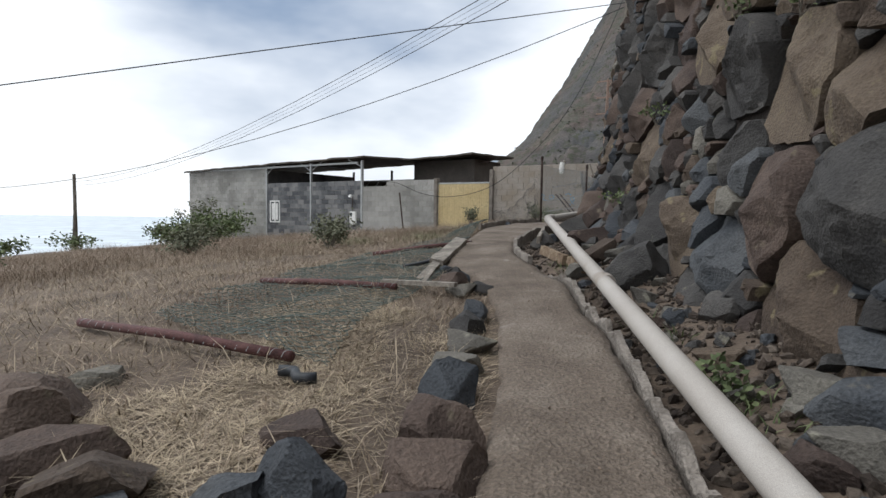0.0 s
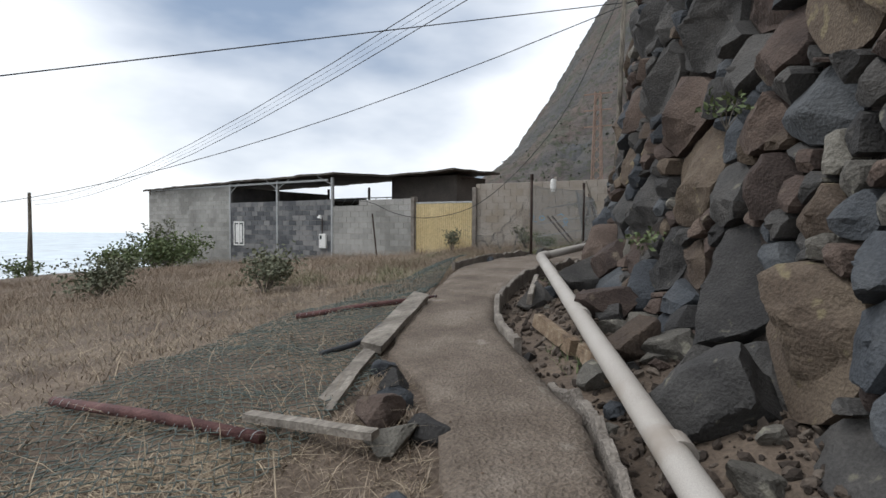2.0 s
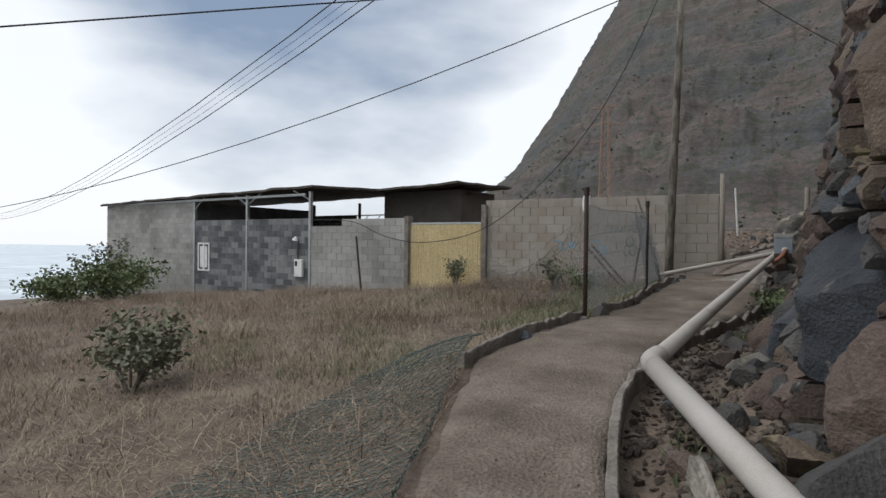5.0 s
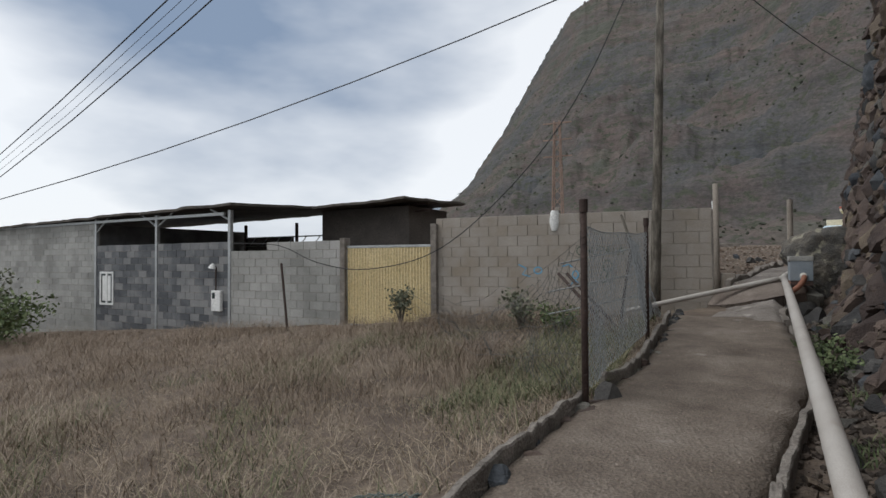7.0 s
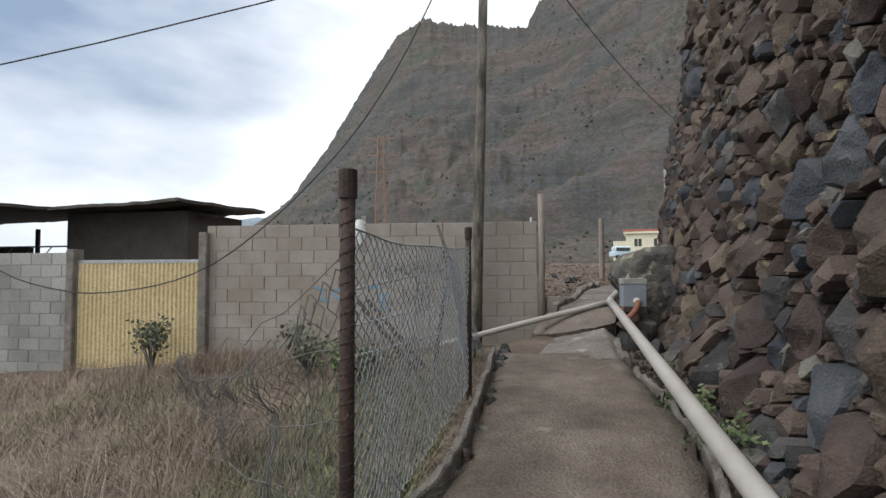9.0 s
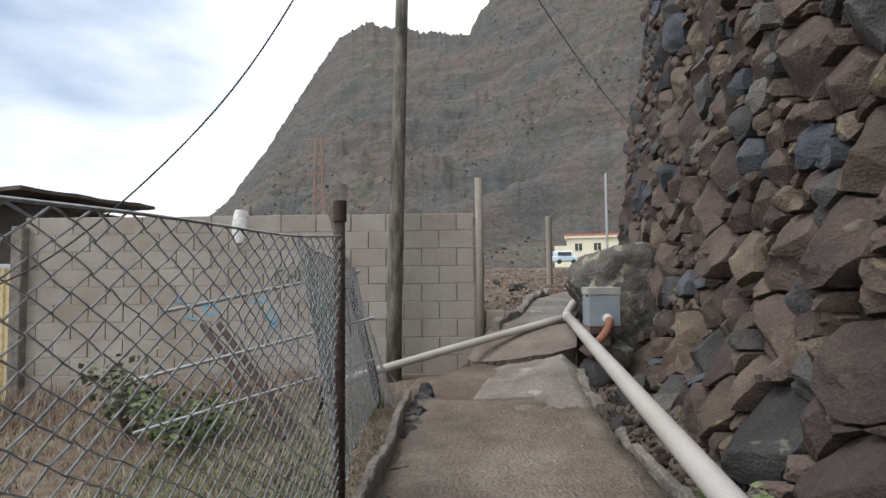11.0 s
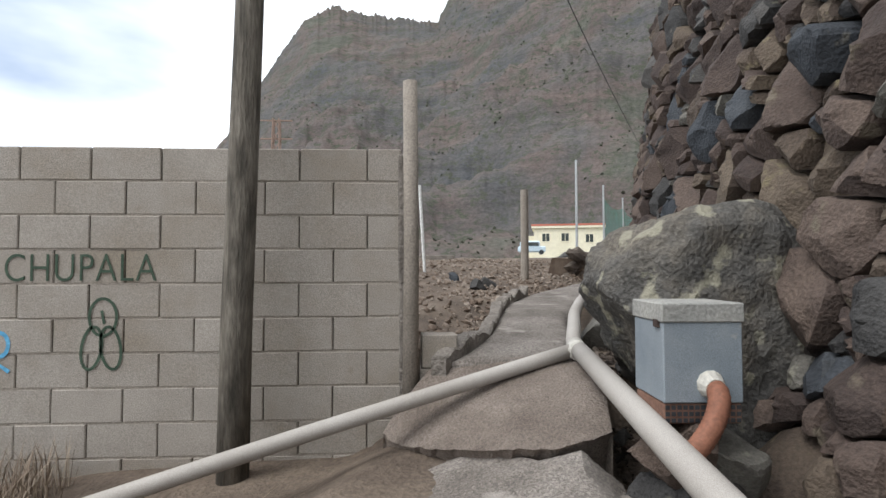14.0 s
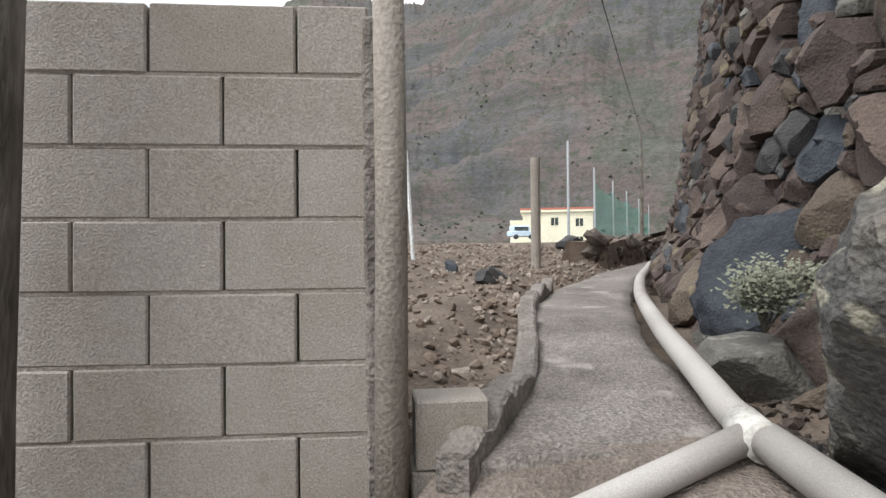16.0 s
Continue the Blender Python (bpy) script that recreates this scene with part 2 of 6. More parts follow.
STONES, STONES_JOINED = stone_kinds("object"), stone_kinds("island")
M = {
    "stone": STONES[0],
    "boulder": surface("lichen_boulder", [(0.05, 0.05, 0.05), (0.095, 0.089, 0.08), (0.15, 0.128, 0.1)], 1.7, 0.9, 0.8, 40, stain=((0.25, 0.235, 0.18), 6, 0.56), speck=(60, 0.2)),
    "wall_core": surface("dark_wall_core", [(0.022, 0.018, 0.016), (0.045, 0.036, 0.031)], 3, 0.95, 0.6, 40),
    "earth": surface("dry_soil", [(0.07, 0.054, 0.042), (0.12, 0.092, 0.071), (0.19, 0.15, 0.115)], 1.3, 0.95, 0.8, 30),
    "path": surface("worn_concrete", [(0.095, 0.074, 0.057), (0.155, 0.125, 0.1), (0.225, 0.19, 0.157)], 1.5, 0.93, 1.0, 42, stain=((0.26, 0.23, 0.195), 2.2, 0.66), speck=(95, 0.16)),
    "slab": surface("grey_concrete", [(0.13, 0.112, 0.097), (0.2, 0.176, 0.155), (0.265, 0.238, 0.213)], 1.7, 0.92, 0.7, 70, stain=((0.32, 0.29, 0.26), 2.6, 0.62), speck=(75, 0.26)),
    "slab_brown": surface("brown_concrete", [(0.125, 0.1, 0.083), (0.185, 0.152, 0.128), (0.245, 0.206, 0.176)], 2.2, 0.93, 0.9, 60, speck=(110, 0.14)),
    "kerb": surface("pale_mortar", [(0.12, 0.104, 0.09), (0.2, 0.178, 0.155), (0.28, 0.25, 0.22)], 4, 0.9, 0.9, 40),
    "block": surface("concrete_block", [(0.265, 0.226, 0.18), (0.3, 0.265, 0.226), (0.33, 0.298, 0.262), (0.37, 0.334, 0.294)], 1.3, 0.92, 0.3, 120, rand="object", spread=0.07, stain=((0.235, 0.198, 0.155), 3.0, 0.7), speck=(210, 0.09)),
    "mortar": surface("mortar", [(0.24, 0.21, 0.175), (0.32, 0.28, 0.24)], 3, 0.95, 0.4, 60),
    "block_grey": surface("grey_block", [(0.22, 0.218, 0.205), (0.3, 0.298, 0.28), (0.37, 0.362, 0.345)], 0.6, 0.92, 0.4, 50, rand="object", spread=0.12),
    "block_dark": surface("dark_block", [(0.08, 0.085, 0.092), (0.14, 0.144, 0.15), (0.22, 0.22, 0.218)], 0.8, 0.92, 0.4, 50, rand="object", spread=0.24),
    "pipe": surface("pvc_pipe", [(0.32, 0.292, 0.262), (0.38, 0.352, 0.32), (0.42, 0.395, 0.365)], 1.2, 0.62, 0.03, 260, stain=((0.29, 0.255, 0.22), 1.1, 0.62)),
    "pipe_glue": surface("white_glue", [(0.4, 0.38, 0.33), (0.56, 0.54, 0.49)], 9, 0.6, 0.2, 60),
    "wood_pole": surface("weathered_pole", [(0.06, 0.054, 0.044), (0.125, 0.11, 0.09), (0.2, 0.18, 0.15)], 9, 0.88, 0.7, 50, stretch=(1, 1, 0.2), contrast=(0.36, 0.64)),
    "plank": surface("grey_plank", [(0.11, 0.096, 0.082), (0.24, 0.215, 0.185), (0.36, 0.33, 0.285)], 9, 0.85, 0.5, 60, stretch=(1, 0.25, 1)),
    "timber": surface("stained_timber", [(0.085, 0.058, 0.04), (0.19, 0.135, 0.09), (0.3, 0.24, 0.17)], 8, 0.88, 0.6, 60),
    "grass_green": surface("pale_green_grass", [(0.085, 0.1, 0.05), (0.15, 0.16, 0.085), (0.24, 0.225, 0.14)], 3, 0.85, 0.0, 12, rand="island", spread=0.3),
    "rust": surface("rusty_pipe", [(0.055, 0.03, 0.029), (0.1, 0.047, 0.045), (0.15, 0.078, 0.072)], 6, 0.7, 0.3, 60, metal=0.2),
    "rust_dark": surface("dark_rust", [(0.04, 0.028, 0.025), (0.075, 0.05, 0.042)], 8, 0.75, 0.3, 60, metal=0.2),
    "steel": surface("galvanised_steel", [(0.3, 0.31, 0.31), (0.42, 0.43, 0.43)], 6, 0.5, 0.1, 50, metal=0.6),
    "wire": surface("old_wire", [(0.2, 0.21, 0.215), (0.36, 0.375, 0.38)], 20, 0.6, 0.0, 60),
    "wire_old": surface("tarnished_wire", [(0.09, 0.085, 0.08), (0.17, 0.165, 0.155)], 20, 0.7, 0.0, 60),
    "wire_green": surface("green_wire", [(0.065, 0.085, 0.078), (0.13, 0.155, 0.14)], 20, 0.6, 0.0, 60),
    "cable": surface("black_cable", [(0.02, 0.02, 0.022), (0.035, 0.035, 0.037)], 5, 0.6, 0.0, 30),
    "gate": surface("yellow_sheet", [(0.56, 0.45, 0.25), (0.66, 0.55, 0.33)], 1.2, 0.6, 0.05, 20),
    "roof": surface("dark_roof_sheet", [(0.045, 0.04, 0.036), (0.08, 0.07, 0.06), (0.12, 0.105, 0.085)], 1.6, 0.85, 0.4, 20),
    "sheet": surface("brown_sheet", [(0.075, 0.066, 0.06), (0.11, 0.096, 0.086)], 1.5, 0.8, 0.2, 20),
    "box_blue": surface("painted_metal_box", [(0.18, 0.21, 0.235), (0.225, 0.255, 0.28), (0.27, 0.295, 0.31)], 2.5, 0.6, 0.08, 220, stain=((0.36, 0.35, 0.32), 9, 0.68)),
    "box_lid": surface("pale_box_lid", [(0.25, 0.25, 0.235), (0.36, 0.35, 0.32)], 5, 0.75, 0.25, 60),
    "orange": surface("orange_hose", [(0.19, 0.08, 0.05), (0.27, 0.12, 0.075)], 6, 0.7, 0.2, 60),
    "brick": surface("hollow_brick", [(0.15, 0.08, 0.058), (0.22, 0.125, 0.09)], 8, 0.9, 0.3, 60),
    "white": surface("white_plastic", [(0.6, 0.6, 0.58), (0.75, 0.75, 0.73)], 4, 0.5, 0.0, 30),
    "hose": surface("black_hose", [(0.02, 0.023, 0.028), (0.05, 0.055, 0.06)], 8, 0.5, 0.1, 40),
    "paint_green": surface("green_spray", [(0.035, 0.06, 0.04), (0.06, 0.095, 0.065)], 8, 0.8, 0.0, 40),
    "paint_blue": surface("blue_spray", [(0.08, 0.3, 0.5), (0.14, 0.4, 0.6)], 8, 0.8, 0.0, 40),
    "house": surface("cream_render", [(0.68, 0.64, 0.48), (0.78, 0.74, 0.58)], 0.4, 0.85, 0.05, 10),
    "red": surface("red_trim", [(0.4, 0.12, 0.08), (0.5, 0.17, 0.12)], 2, 0.8, 0.05, 10),
    "window": surface("dark_window", [(0.03, 0.04, 0.04), (0.06, 0.07, 0.065)], 2, 0.2, 0.0, 10),
    "car": surface("pale_blue_car", [(0.45, 0.58, 0.66), (0.6, 0.7, 0.76)], 2, 0.35, 0.0, 10),
    "net": surface("green_net", [(0.06, 0.2, 0.16), (0.1, 0.28, 0.22)], 3, 0.8, 0.0, 20),
    "pylon": surface("rust_steel", [(0.2, 0.135, 0.105), (0.27, 0.19, 0.15)], 2, 0.8, 0.0, 10),
    "scrub": surface("mountain_scrub", [(0.042, 0.046, 0.034), (0.058, 0.062, 0.045), (0.08, 0.08, 0.06)], 0.3, 0.95, 0.0, 2, rand="island", spread=0.25),
    # distance haze is mixed into this blue-grey base colour
    "hazed_hill": surface("hazed_hill", [(0.3, 0.34, 0.38), (0.35, 0.39, 0.43)], 0.004, 1.0, 0.0, 0.02),
    # sea base colour lightened to carry the haze over the water
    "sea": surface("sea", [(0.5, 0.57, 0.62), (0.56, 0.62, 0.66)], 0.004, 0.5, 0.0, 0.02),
    "straw": surface("dry_grass", [(0.14, 0.105, 0.077), (0.23, 0.175, 0.13), (0.35, 0.29, 0.225)], 0.5, 0.9, 0.0, 12, rand="island", spread=0.22),
    "straw_pale": surface("pale_straw", [(0.2, 0.158, 0.11), (0.37, 0.305, 0.22)], 3, 0.9, 0.0, 12, rand="island", spread=0.3),
    "straw_mat": surface("bleached_straw", [(0.3, 0.24, 0.165), (0.52, 0.43, 0.31)], 3, 0.9, 0.0, 12, rand="island", spread=0.3),
    "leaf": surface("green_leaf", [(0.06, 0.085, 0.035), (0.1, 0.13, 0.058), (0.15, 0.18, 0.085)], 4, 0.75, 0.0, 12, rand="island", spread=0.25),
    "leaf_grey": surface("grey_leaf", [(0.1, 0.11, 0.075), (0.16, 0.165, 0.11)], 4, 0.8, 0.0, 12, rand="island", spread=0.25),
    "lichen": surface("pale_succulent", [(0.15, 0.16, 0.11), (0.25, 0.25, 0.185)], 8, 0.85, 0.2, 30),
}


def mountain_rock():
    """Bedded volcanic slope: warped strata, rusty patches, fine scree and scrub."""
    m = bpy.data.materials.new("mountain_rock")
    m.use_nodes = True
    n, l = m.node_tree.nodes, m.node_tree.links
    bsdf = n["Principled BSDF"]
    bsdf.inputs["Roughness"].default_value, bsdf.inputs["Specular IOR Level"].default_value = 0.95, 0.1
    pos = n.new("ShaderNodeNewGeometry").outputs["Position"]

    def noise_at(scale, detail, stretch=(1, 1, 1), rough=0.6, warp=0.0):
        mp = n.new("ShaderNodeMapping")
        mp.inputs["Scale"].default_value = stretch
        l.new(pos, mp.inputs["Vector"])
        t = n.new("ShaderNodeTexNoise")
        t.inputs["Scale"].default_value, t.inputs["Detail"].default_value = scale, detail
        t.inputs["Roughness"].default_value, t.inputs["Distortion"].default_value = rough, warp
        l.new(mp.outputs["Vector"], t.inputs["Vector"])
        return t.outputs["Fac"]

    def ramp(src, stops):
        r = n.new("ShaderNodeValToRGB")
        el = r.color_ramp.elements
        while len(el) < len(stops):
            el.new(0.5)
        for e, (at, c) in zip(el, stops):
            e.position, e.color = at, (*c, 1)
        l.new(src, r.inputs["Fac"])
        return r.outputs["Color"]

    def blend(a, b, kind, fac):
        x = n.new("ShaderNodeMixRGB")
        x.blend_type = kind
        l.new(a, x.inputs["Color1"])
        l.new(b, x.inputs["Color2"])
        if isinstance(fac, float):
            x.inputs["Fac"].default_value = fac
        else:
            l.new(fac, x.inputs["Fac"])
        return x.outputs["Color"]

    base = ramp(noise_at(0.013, 5), [(0.34, (0.07, 0.073, 0.077)), (0.46, (0.092, 0.086, 0.083)), (0.55, (0.106, 0.086, 0.079)), (0.63, (0.086, 0.087, 0.074))])
    strata = ramp(noise_at(0.02, 7, (0.5, 0.5, 7), 0.68, 0.4), [(0.36, (0.75, 0.75, 0.76)), (0.5, (1, 1, 1)), (0.6, (1.12, 1.1, 1.08)), (0.68, (1.3, 1.26, 1.22))])
    col = blend(base, strata, "MULTIPLY", 0.85)
    scree = ramp(noise_at(0.55, 6, (1, 1, 1.5), 0.75), [(0.34, (0.7, 0.7, 0.7)), (0.5, (1, 1, 1)), (0.68, (1.4, 1.37, 1.34))])
    col = blend(col, scree, "MULTIPLY", 0.9)
    scrub = ramp(noise_at(0.16, 8, (1, 1, 1.6), 0.78), [(0.51, (0, 0, 0)), (0.58, (1, 1, 1))])
    green = ramp(noise_at(1.1, 3), [(0.35, (0.048, 0.053, 0.04)), (0.65, (0.08, 0.084, 0.062))])
    col = blend(col, green, "MIX", scrub)
    l.new(col, bsdf.inputs["Base Color"])
    b = n.new("ShaderNodeBump")
    b.inputs["Strength"].default_value, b.inputs["Distance"].default_value = 0.6, 2.0
    l.new(noise_at(0.12, 9, (1, 1, 2.2), 0.72), b.inputs["Height"])
    l.new(b.outputs["Normal"], bsdf.inputs["Normal"])
    return m


M["mountain"] = mountain_rock()


# ---- plan ----
DENSE = {}


def lerp(v, table):
    """The table's value at v, from a finely sampled copy of it."""
    got = DENSE.get(id(table))
    if got is None:
        lo, hi = table[0][0], table[-1][0]
        got = DENSE[id(table)] = (lo, np.interp(np.arange(lo, hi + 0.02, 0.01), [a for a, b in table], [b for a, b in table]).tolist())
    i = int((v - got[0]) * 100 + 0.5)
    return got[1][0 if i < 0 else min(i, len(got[1]) - 1)]


PATH_Z = [(-8, -1.0), (0, -0.18), (5, 0.19), (6, 0.28), (8.7, 0.55), (11, 0.72), (13, 0.85), (16.2, 0.9), (18.2, 1.05), (20, 1.1), (21.7, 1.2), (22.6, 1.58), (23.4, 1.66), (25, 1.8), (30, 2.0), (40, 2.3), (60, 2.8)]
LEFT = [(-8, 4.2), (0, 1.0), (2.2, 0.16), (3.4, -0.3), (4.7, -0.9), (5.6, -1.42), (6.3, -1.95), (6.9, -2.7), (7.8, -3.15), (9.1, -3.58), (10.8, -4.18), (11.9, -4.5), (12.6, -4.45), (13.9, -4.3), (14.8, -4.2), (16.5, -3.88), (18.5, -3.75), (20.6, -3.65), (21.5, -3.4), (22.9, -2.65), (24, -2.2), (26.2, -1.65), (27.7, -1.0), (29.8, 0.25), (33.4, 2.6), (38.5, 6.2), (48, 13), (60, 22)]
RIGHT = [(-8, 5.4), (0, 1.95), (2.55, 0.9), (3.3, 0.6), (4.7, 0.0), (5.25, -0.33), (6.3, -0.83), (7.4, -1.72), (8.2, -2.28), (9.3, -2.72), (10.6, -3.0), (12.3, -3.08), (13.1, -3.02), (14.2, -2.8), (15.7, -2.44), (17, -2.15), (19.4, -2.1), (20.3, -2.05), (21.4, -1.9), (22.6, -1.6), (24.6, -1.32), (26.5, -0.6), (29.2, 0.65), (33.3, 3.3), (38, 7.2), (47, 14), (60, 23.5)]
FIELD_Z = [(-8, -0.5), (4, 0.1), (6, 0.24), (13.3, 0.56), (17.7, 0.75), (20.3, 0.84), (24, 0.9), (60, 1.5)]
WALL = [(8.0, -9), (5.2, -4.5), (3.4, -0.5), (2.45, 1.5), (1.3, 4.2), (0.75, 5.4), (-0.3, 7.7), (-1.25, 9.4), (-1.75, 10.6), (-1.9, 12), (-1.75, 14), (-1.55, 16.5), (-1.3, 19), (-1.05, 21), (-0.6, 23.7), (0.1, 26.5), (1.85, 30.5), (4.9, 35.5), (8.8, 41), (17, 52), (25, 62)]


def smooth(v):
    v = min(1.0, max(0.0, v))
    return v * v * (3 - 2 * v)


def path_z(y):
    return lerp(y, PATH_Z)


def field_z(x, y):
    z = lerp(y, FIELD_Z)
    if x < -4:
        z += 0.072 * (max(x, -38) + 4)
    if x < -38:
        z -= 0.35 * (-38 - x)
    return z


def ground_z(x, y):
    xl, xr, zp = lerp(y, LEFT), lerp(y, RIGHT), path_z(y)
    if y < 23.05:
        zp = min(zp, 1.2)
    n = noise.noise((x * 0.8, y * 0.8, 0.3)) * 0.05 + noise.noise((x * 3, y * 3, 1.3)) * 0.02
    if y > 23.2 and -9.4 < x < xl:
        d = xl - x
        return zp - 0.1 + 0.16 * smooth(d / 0.8) + 0.25 * smooth((d - 1) / 4) + n * 2.5
    if x < xl:
        w = smooth((xl - x) / 1.3)
        if y > 21.5:
            w = smooth((xl - x) / 0.9)
        return (zp - 0.07) * (1 - w) + field_z(x, y) * w + n * min(1, (xl - x) * 2)
    if x > xr:
        d = x - xr
        return zp - 0.15 + 0.25 * smooth(d / 1.3) + n * min(1, d * 3)
    return zp - 0.09


def link(name, bm, material, smooth_faces=False):
    me = bpy.data.meshes.new(name)
    bm.to_mesh(me)
    bm.free()
    if material:
        me.materials.append(material)
    if smooth_faces:
        me.shade_smooth()
    return new(name, me)


def part(name, bm, material, parent, label="", smooth_faces=False):
    ob = link(name, bm, material, smooth_faces)
    ob.parent = parent
    if label:
        ob["label"] = label
    return ob


def empty(name, m=None):
    ob = new(name)
    if m is not None:
        ob.matrix_world = m
    return ob


def add_box(bm, lo, hi, bevel=0.0):
    m = Matrix.Translation([(a + b) / 2 for a, b in zip(lo, hi)]) @ Matrix.Diagonal([b - a for a, b in zip(lo, hi)] + [1])
    got = bmesh.ops.create_cube(bm, size=1, matrix=m)
    if bevel:
        edges = list({e for v in got["verts"] for e in v.link_edges})
        bmesh.ops.bevel(bm, geom=edges, offset=bevel, segments=1, affect="EDGES")
    return bm


def box(lo, hi, bevel=0.0):
    return add_box(bmesh.new(), lo, hi, bevel)


def tube(points, radii, sides=10, caps=True):
    """A round tube along points, with a radius at each."""
    bm = bmesh.new()
    pts = [Vector(p) for p in points]
    if not isinstance(radii, (list, tuple)):
        radii = [radii] * len(pts)
    rings, up = [], None
    for i, p in enumerate(pts):
        d = (pts[min(i + 1, len(pts) - 1)] - pts[max(i - 1, 0)]).normalized()
        if up is None:
            up = d.orthogonal().normalized()
        side = d.cross(up).normalized()
        up = side.cross(d).normalized()
        rings.append([bm.verts.new(p + (up * math.cos(a) + side * math.sin(a)) * radii[i]) for a in (2 * math.pi * k / sides for k in range(sides))])
    for a, b in zip(rings, rings[1:]):
        for k in range(sides):
            bm.faces.new((a[k], a[(k + 1) % sides], b[(k + 1) % sides], b[k]))
    if caps:
        bm.faces.new(rings[0])
        bm.faces.new(rings[-1][::-1])
    bmesh.ops.recalc_face_normals(bm, faces=bm.faces)
    return bm


def spline(pts, step):
    """Points evenly along a Catmull-Rom curve through pts."""
    P = [Vector(p) for p in pts]
    out = []
    for i in range(len(P) - 1):
        a, b, c, d = P[max(i - 1, 0)], P[i], P[i + 1], P[min(i + 2, len(P) - 1)]
        k = max(1, round((c - b).length / step))
        for j in range(k):
            t = j / k
            out.append(0.5 * (2 * b + (c - a) * t + (2 * a - 5 * b + 4 * c - d) * t * t + (3 * b - a - 3 * c + d) * t ** 3))
    return out + [P[-1]]


def wires(name, lines, radius, material, sides=2):
    """Thin wires as one curve."""
    cu = bpy.data.curves.new(name, "CURVE")
    cu.dimensions, cu.bevel_depth, cu.bevel_resolution, cu.resolution_u = "3D", radius, sides - 2, 1
    for ln in lines:
        s = cu.splines.new("POLY")
        s.points.add(len(ln) - 1)
        for p, q in zip(s.points, ln):
            p.co = (*q, 1)
    cu.materials.append(material)
    return new(name, cu)


# ---- ground ----
def axis(parts):
    out = []
    for a, b, step in parts:
        out += list(np.arange(a, b, step))
    return out + [parts[-1][1]]


gx = axis([(-400, -60, 40), (-60, -16, 2), (-16, -7, 0.5), (-7, 4, 0.14), (4, 14, 1.0), (14, 60, 6), (60, 400, 60)])
gy = axis([(-120, -10, 20), (-10, 0, 0.5), (0, 25, 0.16), (25, 36, 0.4), (36, 60, 2), (60, 420, 40)])
verts = [(x, y, ground_z(x, y) if -60 < x < 60 else ground_z(max(-60, min(60, x)), y) - 0.35 * max(0, -60 - x)) for y in gy for x in gx]
nx = len(gx)
faces = [(j * nx + i, j * nx + i + 1, (j + 1) * nx + i + 1, (j + 1) * nx + i) for j in range(len(gy) - 1) for i in range(nx - 1)]
me = bpy.data.meshes.new("ground")
me.from_pydata(verts, [], faces)
me.materials.append(M["earth"])
me.shade_smooth()
tagged(new("ground", me), "brown dry soil of an overgrown field sloping to the sea", "ground", kind="structure")

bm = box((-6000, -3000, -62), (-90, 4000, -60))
tagged(link("water", bm, M["sea"]), "blue sea far below the field, pale with haze put into its colour", "sea", kind="structure")


def strip(y0, y1, step, across, thick, lift, ragged=0.035):
    """A concrete walkway between the two edge lines, with ragged edges."""
    bm = bmesh.new()
    rows = []
    n = round((y1 - y0) / step)
    for j in range(n + 1):
        y = y0 + (y1 - y0) * j / n
        xl = lerp(y, LEFT) + ragged * noise.noise((y * 4, 0.2, 5)) * 1.5
        xr = lerp(y, RIGHT) + ragged * noise.noise((y * 4, 3.2, 8)) * 1.5
        row = []
        for i in range(across + 1):
            x = xl + (xr - xl) * i / across
            z = path_z(y) + lift + 0.018 * noise.noise((x * 2, y * 2, 0)) + 0.008 * noise.noise((x * 9, y * 9, 2))
            if i in (0, across):
                z -= 0.02 + 0.02 * abs(noise.noise((y * 7, i, 0)))
            row.append(bm.verts.new((x, y, z)))
        lo = [bm.verts.new(row[0].co + Vector((-0.02, 0, -thick))), bm.verts.new(row[-1].co + Vector((0.02, 0, -thick)))]
        rows.append([lo[0]] + row + [lo[1]])
    for a, b in zip(rows, rows[1:]):
        for i in range(len(a) - 1):
            bm.faces.new((a[i], a[i + 1], b[i + 1], b[i]))
    for r in (rows[0], rows[-1]):
        bm.faces.new(r)
    bmesh.ops.recalc_face_normals(bm, faces=bm.faces)
    return bm


tagged(link("path", strip(-7, 20.35, 0.12, 10, 0.22, 0.0), M["path"], True), "worn narrow concrete footpath climbing beside the rubble wall", "path", kind="structure")
tagged(link("path_upper", strip(22.98, 58, 0.25, 8, 0.3, 0.005), M["slab"], True), "rough concrete lane leading on past the block wall", "path", kind="structure")


